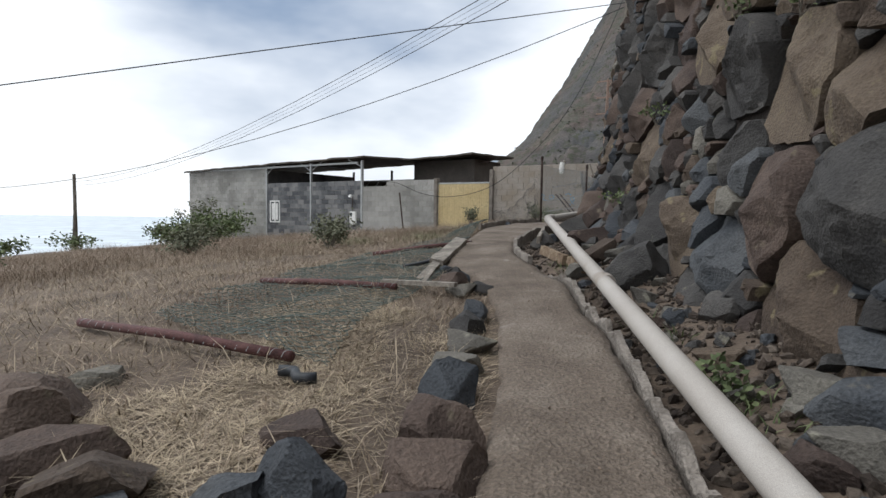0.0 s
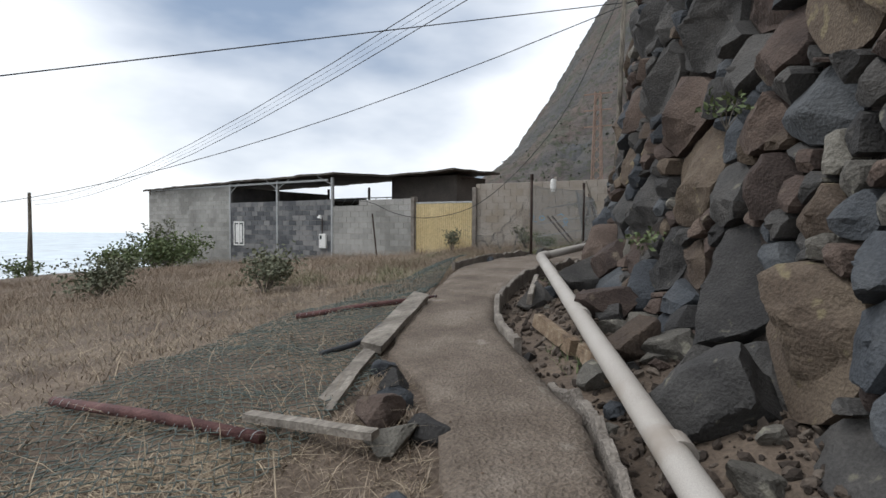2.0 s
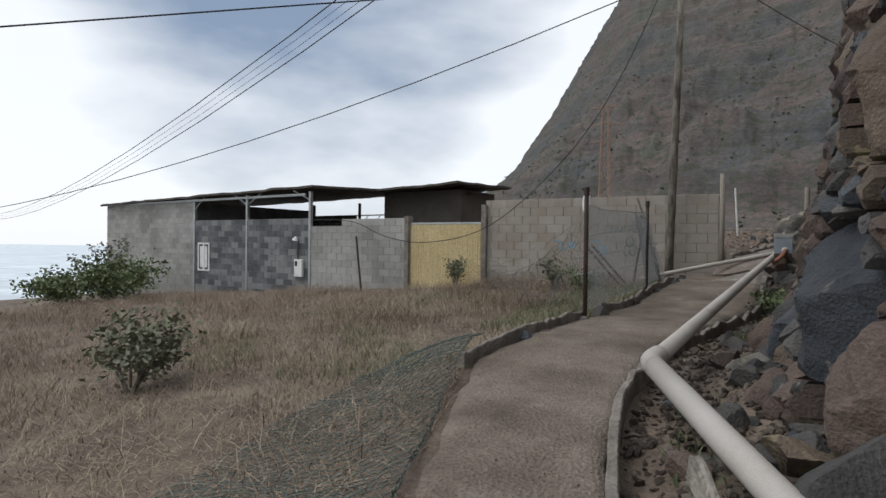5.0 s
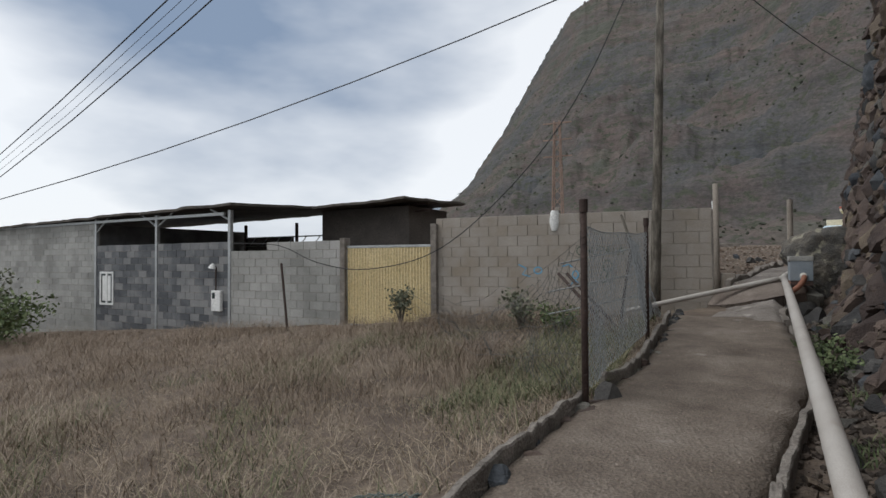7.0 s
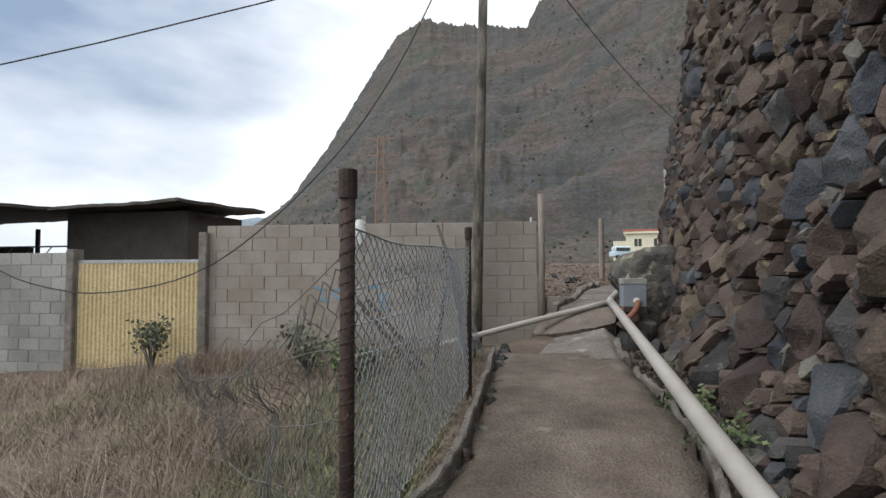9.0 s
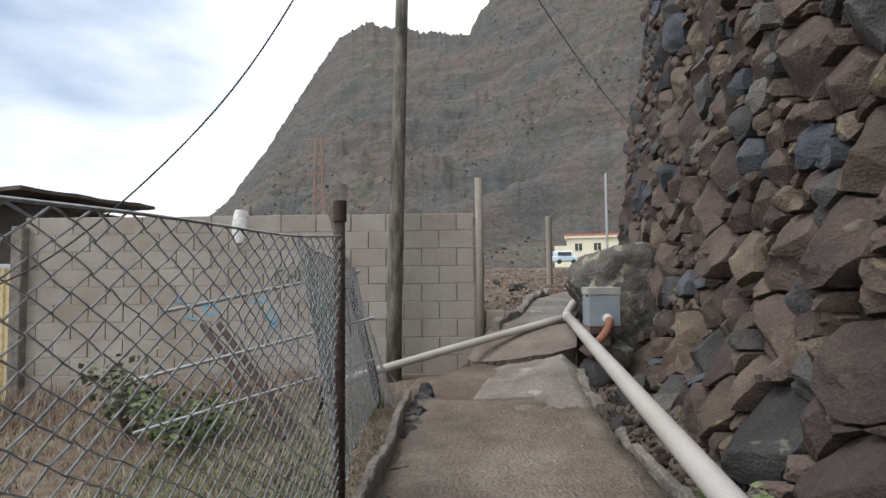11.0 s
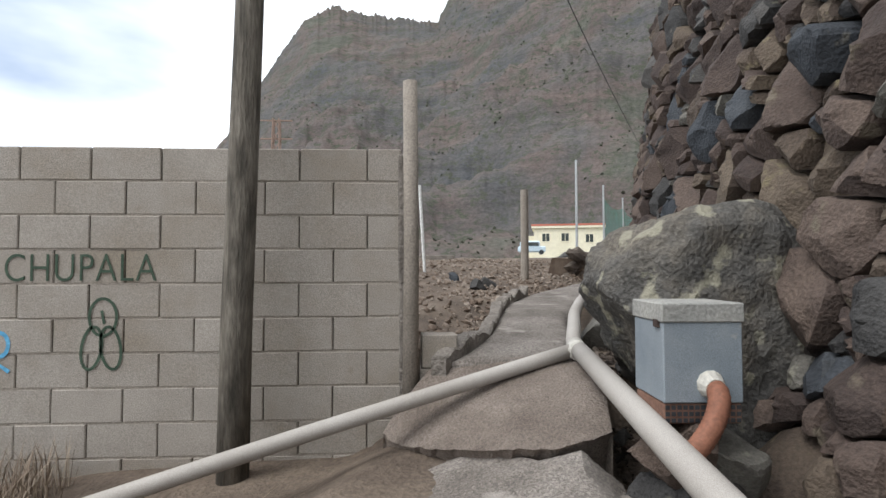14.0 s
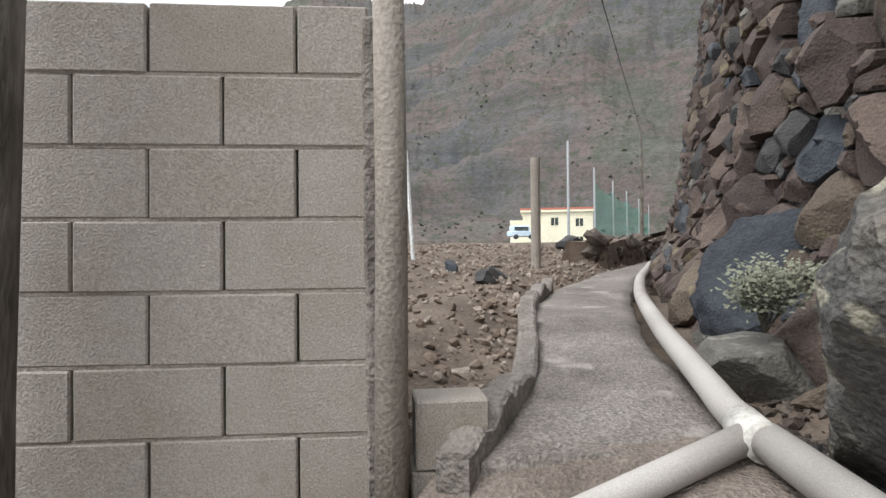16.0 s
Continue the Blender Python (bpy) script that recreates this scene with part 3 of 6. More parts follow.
# tilted ramp slab with a broken lower edge
def ramp_slab():
    bm = bmesh.new()
    near = [(-3.12, 22.82, 1.14), (-2.98, 22.5, 1.15), (-2.62, 22.18, 1.22), (-2.32, 21.88, 1.31), (-2.05, 21.75, 1.37), (-1.82, 21.8, 1.42)]
    far = [(-2.72, 23.06, 1.6), (-2.5, 23.05, 1.63), (-2.25, 23.04, 1.65), (-2.0, 23.02, 1.66), (-1.78, 23.0, 1.67), (-1.5, 23.0, 1.68)]
    rows = []
    def finer(line):
        out = []
        for i, p in enumerate(spline(line, 0.045)):
            out.append(p + Vector((0.012 * noise.noise((i * 0.9, 1, 2)), 0.03 * noise.noise((i * 0.7, 5, 2)), 0)))
        return out
    near = finer(near)
    cut = [Vector(q) for q in far]
    far = [cut[0].lerp(cut[-1], i / (len(near) - 1)) for i in range(len(near))]
    for k in range(7):
        t = k / 6
        row = []
        for a, b in zip(near, far):
            p = Vector(a).lerp(Vector(b), t)
            p.z += 0.035 * math.sin(t * math.pi) + 0.012 * noise.noise(p * 4) + 0.006 * noise.noise(p * 13)
            if 0 < k < 6:
                p.y += 0.02 * noise.noise(p * 5)
            row.append(bm.verts.new(p))
        rows.append(row)
    skirt = [bm.verts.new(v.co + Vector((0, 0.07, -0.07))) for v in rows[0]]
    rows.insert(0, skirt)
    rows.insert(0, [bm.verts.new(v.co + Vector((0, 0.12, -0.35))) for v in skirt])
    for a, b in zip(rows, rows[1:]):
        for i in range(len(a) - 1):
            bm.faces.new((a[i], a[i + 1], b[i + 1], b[i]))
    for side in (0, -1):
        low = [bm.verts.new(r[side].co + Vector((0, 0, -0.4))) for r in rows]
        for i in range(len(rows) - 1):
            bm.faces.new((rows[i][side], rows[i + 1][side], low[i + 1], low[i]))
    bmesh.ops.recalc_face_normals(bm, faces=bm.faces)
    return bm


def apron():
    """Crumbled concrete between the footpath and the broken edge of the slab."""
    bm = bmesh.new()
    rows = []
    for j in range(41):
        t = j / 40
        row = []
        for i in range(41):
            u = i / 40
            edge_x, edge_y = -3.0 + 1.2 * u, 22.66 - 0.95 * smooth(u * 1.25) + 0.05 * u
            edge_z = 1.05 + 0.25 * smooth(u * 1.2) + 0.02 * u
            x = (-3.42 + 1.5 * u) * (1 - t) + edge_x * t
            y = 19.9 * (1 - t) + edge_y * t
            z = (path_z(19.9) - 0.012) * (1 - t) + edge_z * t + 0.05 * math.sin(math.pi * t) * u
            lump = noise.noise((x * 3.2, y * 3.2, 4)) * 0.03 + noise.noise((x * 9, y * 9, 4)) * 0.022 + noise.noise((x * 26, y * 26, 4)) * 0.009
            brim = min(1.0, 6 * u, 6 * (1 - u))
            row.append(bm.verts.new((x + 0.05 * noise.noise((y * 3, u, 7)), y, z + lump * (0.3 + 0.7 * t) - 0.16 * (1 - brim))))
        rows.append(row)
    for a, b in zip(rows, rows[1:]):
        for i in range(40):
            bm.faces.new((a[i], a[i + 1], b[i + 1], b[i]))
    return bm


apron_ob = tagged(link("ramp_apron", apron(), M["slab"], True), "crumbled rough concrete below the ramp slab", "slab", kind="structure")
apron_ob.data.set_sharp_from_angle(angle=radians(30))
slab_ob = tagged(link("ramp_slab", ramp_slab(), M["slab_brown"], True), "tilted rough concrete ramp slab with a broken lower edge", "slab", kind="structure")
slab_ob.data.set_sharp_from_angle(angle=radians(30))


def edging(name, pts, width, height, label, material, broken=0.03, step=0.09):
    """A low upstand along pts; each point is the foot's middle."""
    bm = bmesh.new()
    line = spline([(x, y, 0) for x, y in pts], step)
    rows = []
    for i, p in enumerate(line):
        d = (line[min(i + 1, len(line) - 1)] - line[max(i - 1, 0)]).normalized()
        s = Vector((d.y, -d.x, 0))
        z = path_z(p.y)
        h = height + broken * (1.6 * noise.noise((p.x * 3, p.y * 3, 9)) + 1.2 * noise.noise((p.x * 9, p.y * 9, 2)))
        w = width * (1 + 0.22 * noise.noise((p.x * 6, p.y * 6, 4)))
        p = p + s * 0.007 * noise.noise((p.x * 4, p.y * 4, 6))
        rows.append([bm.verts.new(p + s * o * w + Vector((0, 0, z + q))) for o, q in ((-0.52, -0.2), (-0.5, h - 0.012), (-0.36, h), (0.36, h + 0.004), (0.5, h - 0.012), (0.52, -0.2))])
    for a, b in zip(rows, rows[1:]):
        for k in range(5):
            bm.faces.new((a[k], a[k + 1], b[k + 1], b[k]))
    bm.faces.new(rows[0])
    bm.faces.new(rows[-1])
    bmesh.ops.recalc_face_normals(bm, faces=bm.faces)
    return tagged(link(name, bm, material), label, "kerb", kind="structure")


edging("kerb_field", [(-4.57, 11.6), (-4.5, 12.6), (-4.36, 13.9), (-4.27, 14.7)], 0.06, 0.08, "low grey concrete kerb along the field side of the path", M["kerb"])
edging("kerb_fence", [(-4.18, 15.3), (-3.95, 16.5), (-3.83, 18.5), (-3.78, 20.4)], 0.065, 0.08, "low concrete kerb under the chain-link fence", M["kerb"], 0.04)
edging("kerb_ditch", [(0.98, 2.5), (0.66, 3.3), (0.06, 4.7), (-0.28, 5.3)], 0.06, 0.005, "thin worn mortar edging beside the ditch", M["kerb"], 0.05, 0.05)
edging("kerb_ditch.001", [(-0.3, 5.35), (-0.78, 6.35), (-1.2, 6.85)], 0.06, 0.0, "thin worn mortar edging beside the ditch", M["kerb"], 0.05, 0.05)
edging("kerb_ditch.002", [(-1.7, 7.45), (-2.22, 8.2), (-2.66, 9.3), (-2.95, 10.6), (-3.05, 11.5), (-3.0, 12.3)], 0.065, 0.06, "cracked grey mortar edging of the footpath", M["kerb"], 0.04)
edging("kerb_ditch.003", [(-3.0, 12.5), (-2.95, 13.1), (-2.72, 14.2), (-2.38, 15.6), (-2.1, 17), (-2.05, 19.4)], 0.06, 0.0, "broken mortar edging of the footpath under the pipe", M["kerb"], 0.05)
edging("kerb_ditch.004", [(-2.02, 20.0), (-1.98, 20.8), (-1.85, 21.5)], 0.1, 0.03, "broken mortar edging beside the ramp", M["kerb"], 0.06)
edging("kerb_lane", [(-2.72, 22.95), (-2.5, 23.35), (-2.2, 24.1), (-1.75, 26), (-1.2, 27.4)], 0.13, 0.07, "broken low concrete kerb of the lane", M["kerb"], 0.07)


# ---- rubble retaining wall ----
def power_cells(w, h, rad_of, seed, tries, fixed=()):
    """Cells of a packed wall: a list of (centre, polygon)."""
    rng = random.Random(seed)
    seeds, grid, g = [], {}, 0.9
    for x, y, r in fixed:
        grid.setdefault((int(x // g), int(y // g)), []).append((x, y, r))
        seeds.append((x, y, r))
    for k in range(tries):
        x, y = rng.uniform(-0.3, w + 0.3), rng.uniform(-0.3, h + 0.3)
        r = rad_of(x, y, rng, k / tries)
        ci, cj = int(x // g), int(y // g)
        if all((x - a) ** 2 + ((y - b) * 1.25) ** 2 > (0.9 * (r + c)) ** 2 for i in (ci - 1, ci, ci + 1) for j in (cj - 1, cj, cj + 1) for a, b, c in grid.get((i, j), ())):
            grid.setdefault((ci, cj), []).append((x, y, r))
            seeds.append((x, y, r))
    cells = []
    for x, y, r in seeds:
        poly = [(x - 0.9, y - 0.9), (x + 0.9, y - 0.9), (x + 0.9, y + 0.9), (x - 0.9, y + 0.9)]
        ci, cj = int(x // g), int(y // g)
        near = [s for i in range(ci - 2, ci + 3) for j in range(cj - 2, cj + 3) for s in grid.get((i, j), ())]
        near.sort(key=lambda s: (s[0] - x) ** 2 + (s[1] - y) ** 2)
        for a, b, c in near[1:26]:
            dx, dy = a - x, b - y
            d2 = dx * dx + dy * dy
            off = (d2 + r * r - c * c) / 2
            cut = []
            for (px, py), (qx, qy) in zip(poly, poly[1:] + poly[:1]):
                sp, sq = (px - x) * dx + (py - y) * dy - off, (qx - x) * dx + (qy - y) * dy - off
                if sp <= 0:
                    cut.append((px, py))
                if sp * sq < 0:
                    t = sp / (sp - sq)
                    cut.append((px + (qx - px) * t, py + (qy - py) * t))
            poly = cut
            if len(poly) < 3:
                break
        if len(poly) >= 3 and -0.2 < x < w + 0.2 and -0.2 < y < h + 0.2:
            cells.append(((x, y), poly))
    return cells


def stone_geometry(poly, rng, size):
    """Vertices (u, v, depth) and faces of an angular wall stone that fills a cell."""
    cx, cy = sum(p[0] for p in poly) / len(poly), sum(p[1] for p in poly) / len(poly)
    gap = 1 - min(0.12, 0.016 / max(0.05, size))
    n = 14 if size < 0.17 else 24 if size < 0.3 else 40
    ring = []
    per = [math.dist(a, b) for a, b in zip(poly, poly[1:] + poly[:1])]
    total = sum(per)
    for k in range(n):
        s = total * k / n
        for (a, b), L in zip(zip(poly, poly[1:] + poly[:1]), per):
            if s <= L:
                ring.append((a[0] + (b[0] - a[0]) * s / L, a[1] + (b[1] - a[1]) * s / L))
                break
            s -= L
    n = len(ring)
    deep = min(0.26, size * rng.uniform(0.3, 0.7)) + 0.03
    tilt = 0.75
    planes = [(rng.uniform(-tilt, tilt), rng.uniform(-tilt, tilt), rng.uniform(0.55, 1.0) * deep) for _ in range(6)]
    # a leading face that gives the stone its lean
    planes.append((rng.uniform(-0.35, 0.35), rng.uniform(-0.45, 0.3), deep * 0.8))
    levels = (1.0, 1.0, 0.95, 0.84, 0.6, 0.3) if n < 20 else (1.0, 1.0, 0.97, 0.91, 0.82, 0.7, 0.56, 0.42, 0.28, 0.14) if n < 30 else (1.0, 1.0, 0.98, 0.95, 0.9, 0.83, 0.75, 0.66, 0.56, 0.46, 0.36, 0.26, 0.16, 0.07)
    off = rng.uniform(0, 100)
    vs = []
    for li, f in enumerate(levels):
        for x, y in ring:
            dx, dy = (x - cx) * gap, (y - cy) * gap
            far = math.hypot(dx, dy)
            keep = min(1.0, (0.8 * size + 0.05) / max(far, 1e-3)) * 0.2 + 0.8
            keep *= 1 + 0.06 * noise.noise((x * 7 + off, y * 7, 2))
            dx, dy = dx * f * keep, dy * f * keep
            if li == 0:
                z = -0.16
            else:
                z = deep * (1 - f ** 14) * 1.6 + 0.012
                for a, b, c in planes:
                    z = min(z, c + a * dx + b * dy)
                z += (0.05 * noise.noise((dx * 3.5 + off, dy * 3.5, off)) + 0.035 * noise.noise((dx * 10 + off, dy * 10, off)) + 0.014 * noise.noise((dx * 27 + off, dy * 27, off))) * (0.3 + size * 1.2)
                z = max(z, -0.06)
            vs.append((cx + dx, cy + dy, z))
    top = min([deep * 1.1] + [c for a, b, c in planes])
    vs.append((cx, cy, top + 0.01))
    fs = []
    for li in range(len(levels) - 1):
        for k in range(n):
            a, b = li * n + k, li * n + (k + 1) % n
            fs.append((a, b, b + n, a + n))
    base = (len(levels) - 1) * n
    for k in range(n):
        fs.append((base + k, base + (k + 1) % n, len(vs) - 1))
    return vs, fs


wall_line = spline([(x, y, 0) for x, y in WALL], 0.12)
wall_len = [0.0]
for a, b in zip(wall_line, wall_line[1:]):
    wall_len.append(wall_len[-1] + (b - a).length)
wall_xy = np.array([(p.x, p.y) for p in wall_line])
WALL_H = 6.6


WALL_TABLE = []
for q in np.arange(0, wall_len[-1], 0.05):
    x1, y1 = np.interp(q - 0.3, wall_len, wall_xy[:, 0]), np.interp(q - 0.3, wall_len, wall_xy[:, 1])
    x2, y2 = np.interp(q + 0.3, wall_len, wall_xy[:, 0]), np.interp(q + 0.3, wall_len, wall_xy[:, 1])
    k = math.hypot(x2 - x1, y2 - y1)
    WALL_TABLE.append((float(np.interp(q, wall_len, wall_xy[:, 0])), float(np.interp(q, wall_len, wall_xy[:, 1])), -(y2 - y1) / k, (x2 - x1) / k, path_z(np.interp(q, wall_len, wall_xy[:, 1])) - 0.1))


def on_wall(s, h, d):
    """The place at s metres along the wall, h up its face and d out of it."""
    f = max(0.0, s * 20)
    i = min(int(f), len(WALL_TABLE) - 2)
    f = min(1.0, f - i)
    x, y, ox, oy, foot = (p + (q - p) * f for p, q in zip(WALL_TABLE[i], WALL_TABLE[i + 1]))
    k = d - 0.14 * h + 0.12 * noise.noise((s * 0.5, h * 0.7, 3))
    if h < 0.9:
        k += 0.25 * smooth((0.9 - h) / 0.9) * (0.3 + 0.7 * smooth((y - 6.6) / 1.2))
    return Vector((x + ox * k, y + oy * k, foot + h))


S_OF = lambda y: float(np.interp(y, wall_xy[:, 1], wall_len))
S_SMALL = S_OF(13.0)


def stone_size(x, y, rng, k):
    big = 1 - smooth((x - S_OF(11.0)) / 3.0)
    far = smooth((x - S_OF(24)) / 6)
    lo, hi = 0.055 + 0.02 * big, 0.27 + 0.24 * big
    hi -= 0.1 * far
    return max(lo, hi * (1 - 2.2 * k) + rng.uniform(0, 0.05)) if rng.random() < 0.9 else lo * 1.6


# the large stones that can be told apart, by sort: metres along the wall, height of the middle, half-size
GREY = [(19.5, 0.76, 0.32), (20.4, 2.58, 0.46), (18.62, 2.4, 0.27), (21.17, 1.08, 0.35), (20.3, 1.22, 0.38), (27.67, 1.08, 0.26), (30.99, 2.53, 0.17), (32.42, 1.05, 0.17)]
BLUE = [(19.07, 0.48, 0.19), (17.65, 1.94, 0.25), (16.87, 1.09, 0.19), (16.73, 0.8, 0.22), (19.86, 0.46, 0.25), (28.0, 2.26, 0.29), (29.96, 2.14, 0.16), (30.77, 2.25, 0.15), (31.95, 1.16, 0.16), (33.14, 2.35, 0.18), (34.11, 1.98, 0.19)]
RUSTY = [(18.02, 1.45, 0.24), (21.05, 2.37, 0.27), (20.94, 0.54, 0.27), (20.3, 0.67, 0.15), (28.21, 0.97, 0.26), (28.09, 1.63, 0.23), (30.01, 1.43, 0.3), (30.1, 2.77, 0.28), (31.7, 1.83, 0.38), (30.95, 1.79, 0.16), (31.2, 1.01, 0.2), (32.79, 1.37, 0.21)]
OCHRE = [(19.28, 1.55, 0.48), (17.39, 1.31, 0.16), (21.17, 1.73, 0.28), (20.51, 1.8, 0.17), (29.12, 2.42, 0.25), (28.33, 2.74, 0.21), (30.65, 1.42, 0.25), (32.04, 0.49, 0.21), (33.84, 2.35, 0.17), (33.09, 1.74, 0.2)]
PALE = [(17.45, 1.65, 0.12), (17.24, 1.47, 0.1), (16.9, 1.4, 0.12)]
SORT_OF = {(x, y): k for k, sort in enumerate((GREY, BLUE, RUSTY, OCHRE, PALE)) for x, y, r in sort}
total_len = wall_len[-1]
cells = power_cells(total_len, WALL_H, stone_size, 4, 60000, GREY + BLUE + RUSTY + OCHRE + PALE)
wall_thing = tagged(empty("wall_rubble", pose(*on_wall(S_OF(8), 0, -0.3))), "tall dry-stone retaining wall of dark and rusty volcanic rocks", "wall", kind="structure")
inv_wall = wall_thing.matrix_world.inverted()
# the near-black core surface behind the stones
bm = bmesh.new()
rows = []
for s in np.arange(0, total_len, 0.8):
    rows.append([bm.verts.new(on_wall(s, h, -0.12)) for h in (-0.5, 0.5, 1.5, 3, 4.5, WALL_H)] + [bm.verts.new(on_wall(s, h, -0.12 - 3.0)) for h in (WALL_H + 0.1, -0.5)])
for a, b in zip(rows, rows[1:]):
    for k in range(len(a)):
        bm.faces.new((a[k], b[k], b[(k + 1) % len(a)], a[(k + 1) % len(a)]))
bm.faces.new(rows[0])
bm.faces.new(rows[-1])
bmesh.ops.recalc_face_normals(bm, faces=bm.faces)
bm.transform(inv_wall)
part("core", bm, M["wall_core"], wall_thing, "near-black wall core behind the stones")

rng = random.Random(11)
single, joined_v, joined_f, joined_m = 0, [], [], []
near_lo, near_hi = S_OF(3.0), S_OF(24.5)
order = sorted(cells, key=lambda c: -9 if c[0] in SORT_OF else c[0][1] + (0 if near_lo < c[0][0] < near_hi else 50) + (0.8 if c[0][0] > S_SMALL else 0))
for (cx, cy), poly in order:
    xs, ys = [p[0] for p in poly], [p[1] for p in poly]
    size = math.sqrt(max(xs) - min(xs)) * math.sqrt(max(ys) - min(ys)) * 0.5
    if size < 0.02:
        continue
    vs, fs = stone_geometry(poly, rng, size)
    proud = rng.uniform(-0.05, 0.06)
    warm = smooth((cx - S_OF(10.0)) / 3.0)
    kind = SORT_OF.get((cx, cy), rng.choices(range(5), (3.4 - 2.3 * warm, 2.0 - 1.4 * warm, 2.6 + 3.2 * warm, 0.9 + 0.9 * warm, 0.4 if size < 0.2 else 0))[0])
    pts = [on_wall(u, v, d + proud) for u, v, d in vs]
    if single < 300 and size > 0.07:
        mid = on_wall(cx, cy, 0)
        me = bpy.data.meshes.new("stone")
        me.from_pydata([p - mid for p in pts], [], fs)
        me.materials.append(STONES[kind])
        me.shade_smooth()
        me.set_sharp_from_angle(angle=radians(20))
        ob = new("stone", me)
        ob.parent = wall_thing
        ob.location = inv_wall @ mid
        single += 1
    else:
        b = len(joined_v)
        joined_v += [inv_wall @ p for p in pts]
        joined_f += [tuple(b + i for i in f) for f in fs]
        joined_m += [kind] * len(fs)
me = bpy.data.meshes.new("stones")
me.from_pydata(joined_v, [], joined_f)
for m in STONES_JOINED:
    me.materials.append(m)
me.polygons.foreach_set("material_index", joined_m)
me.shade_smooth()
me.set_sharp_from_angle(angle=radians(20))
ob = tagged(new("stones", me), "packed volcanic rubble stones", kind="stuff")
ob.parent = wall_thing


# ---- block walls ----
BL, BH = 0.52, 0.26
block_meshes = {}


def block_mesh(w, h, d, material):
    key = (round(w, 2), round(h, 2), round(d, 2), material.name)
    if key not in block_meshes:
        bm = box((-w / 2, -d / 2, -h / 2), (w / 2, d / 2, h / 2), 0.007)
        me = bpy.data.meshes.new("block")
        bm.to_mesh(me)
        bm.free()
        me.materials.append(material)
        block_meshes[key] = me
    return block_meshes[key]


def block_wall(thing, x0, x1, z0, z1, material, shift=0.0, bl=BL, bh=BH, depth=0.2, skip=None, joint=0.008, seed=0):
    """Courses of blocks hung from the top in the thing's own x-z plane, its front at y = 0; mortar behind."""
    rng = random.Random(seed)
    k, top = 0, z1
    while top > z0 + 0.02:
        low = max(z0, top - bh)
        x = x1 - shift - (bl / 2 if k % 2 else 0)
        edges = [x1]
        while x > x0 + 0.03:
            if x < x1 - 0.02:
                edges.append(x)
            x -= bl
        edges.append(x0)
        for b, a in zip(edges, edges[1:]):
            if b - a < 0.05 or top - low < 0.05:
                continue
            if skip and skip((a + b) / 2, (low + top) / 2):
                continue
            ob = new("block", block_mesh(b - a - joint, top - low - joint, depth, material))
            ob.parent = thing
            ob.location = ((a + b) / 2, depth / 2 + rng.uniform(-0.004, 0.004), (low + top) / 2 + rng.uniform(-0.002, 0.002))
            ob.rotation_euler = (0, rng.uniform(-0.004, 0.004), rng.uniform(-0.006, 0.006))
        top -= bh
        k += 1


WY = 23.1
wall_b = tagged(empty("wall_block", pose(0, WY, 0)), "beige concrete block wall with green painted letters", "wall", kind="structure")
part("mortar", box((-9.7, 0.05, -0.3), (-3.0, 0.19, 3.225)), M["mortar"], wall_b)
for k in range(1, 12):
    bm = bmesh.new()
    prev = None
    for i in range(140):
        x = -9.69 + 6.68 * i / 139
        d, h = 0.003 + 0.006 * abs(noise.noise((x * 5, k, 1))), 0.0065 + 0.003 * noise.noise((x * 6, k, 5))
        cur = [bm.verts.new((x, y, 3.24 - 0.26 * k + q)) for y, q in ((0.06, -h), (d, -h), (d, h), (0.06, h))]
        if prev:
            for j in range(3):
                bm.faces.new((prev[j], cur[j], cur[j + 1], prev[j + 1]))
        prev = cur
    bmesh.ops.recalc_face_normals(bm, faces=bm.faces)
    part("mortar_bed", bm, M["mortar"], wall_b)
block_wall(wall_b, -9.7, -3.0, 0.16, 3.24, M["block"], shift=0.26, seed=1, joint=0.009)
# rough concrete column at the wall's end with the thin post cast into it
bm = box((-3.02, -0.012, 0.4), (-2.9, 0.2, 3.2), 0.01)
bmesh.ops.subdivide_edges(bm, edges=bm.edges, cuts=12, use_grid_fill=True)
for v in bm.verts:
    v.co += Vector((noise.noise(v.co * 6), noise.noise(v.co * 6 + Vector((9, 0, 0))), 0)) * 0.03
part("end_column", bm, M["kerb"], wall_b, "rough cement column at the wall's end")
post = tagged(empty("concrete_post", pose(-2.93, WY - 0.06, 1.3)), "slim round grey concrete post at the wall's end", "post")
part("shaft", tube([(0, 0, -0.2), (0.01, 0, 1.2), (0.0, 0, 2.45)], [0.062, 0.058, 0.056], 14), M["mortar"], post, smooth_faces=True)


def letters(parent, text, x, z, size, material):
    cu = bpy.data.curves.new("lettering", "FONT")
    cu.body, cu.size, cu.extrude, cu.space_character, cu.offset, cu.align_x = text, size, 0.002, 1.07, -0.003, "RIGHT"
    cu.materials.append(material)
    ob = new("lettering", cu)
    ob.parent = parent
    ob.matrix_local = pose(x, -0.0045, z, 90, 0, 0) @ Matrix.Diagonal((0.84, 1.06, 1, 1))
    return ob


letters(wall_b, "CHUPALA", -4.84, 2.22, 0.285, M["paint_green"])["label"] = "green hand-painted capital letters"


def stroke(parent, name, pts, width, material, label):
    """A flat painted line on the wall's face."""
    bm = bmesh.new()
    pts = [Vector((a, -0.005, b)) for a, b in pts]
    last = None
    for i, p in enumerate(pts):
        d = (pts[min(i + 1, len(pts) - 1)] - pts[max(i - 1, 0)]).normalized()
        s = Vector((d.z, 0, -d.x)) * width / 2
        cur = (bm.verts.new(p + s), bm.verts.new(p - s))
        if last:
            bm.faces.new((last[0], last[1], cur[1], cur[0]))
        last = cur
    return part(name, bm, material, parent, label)


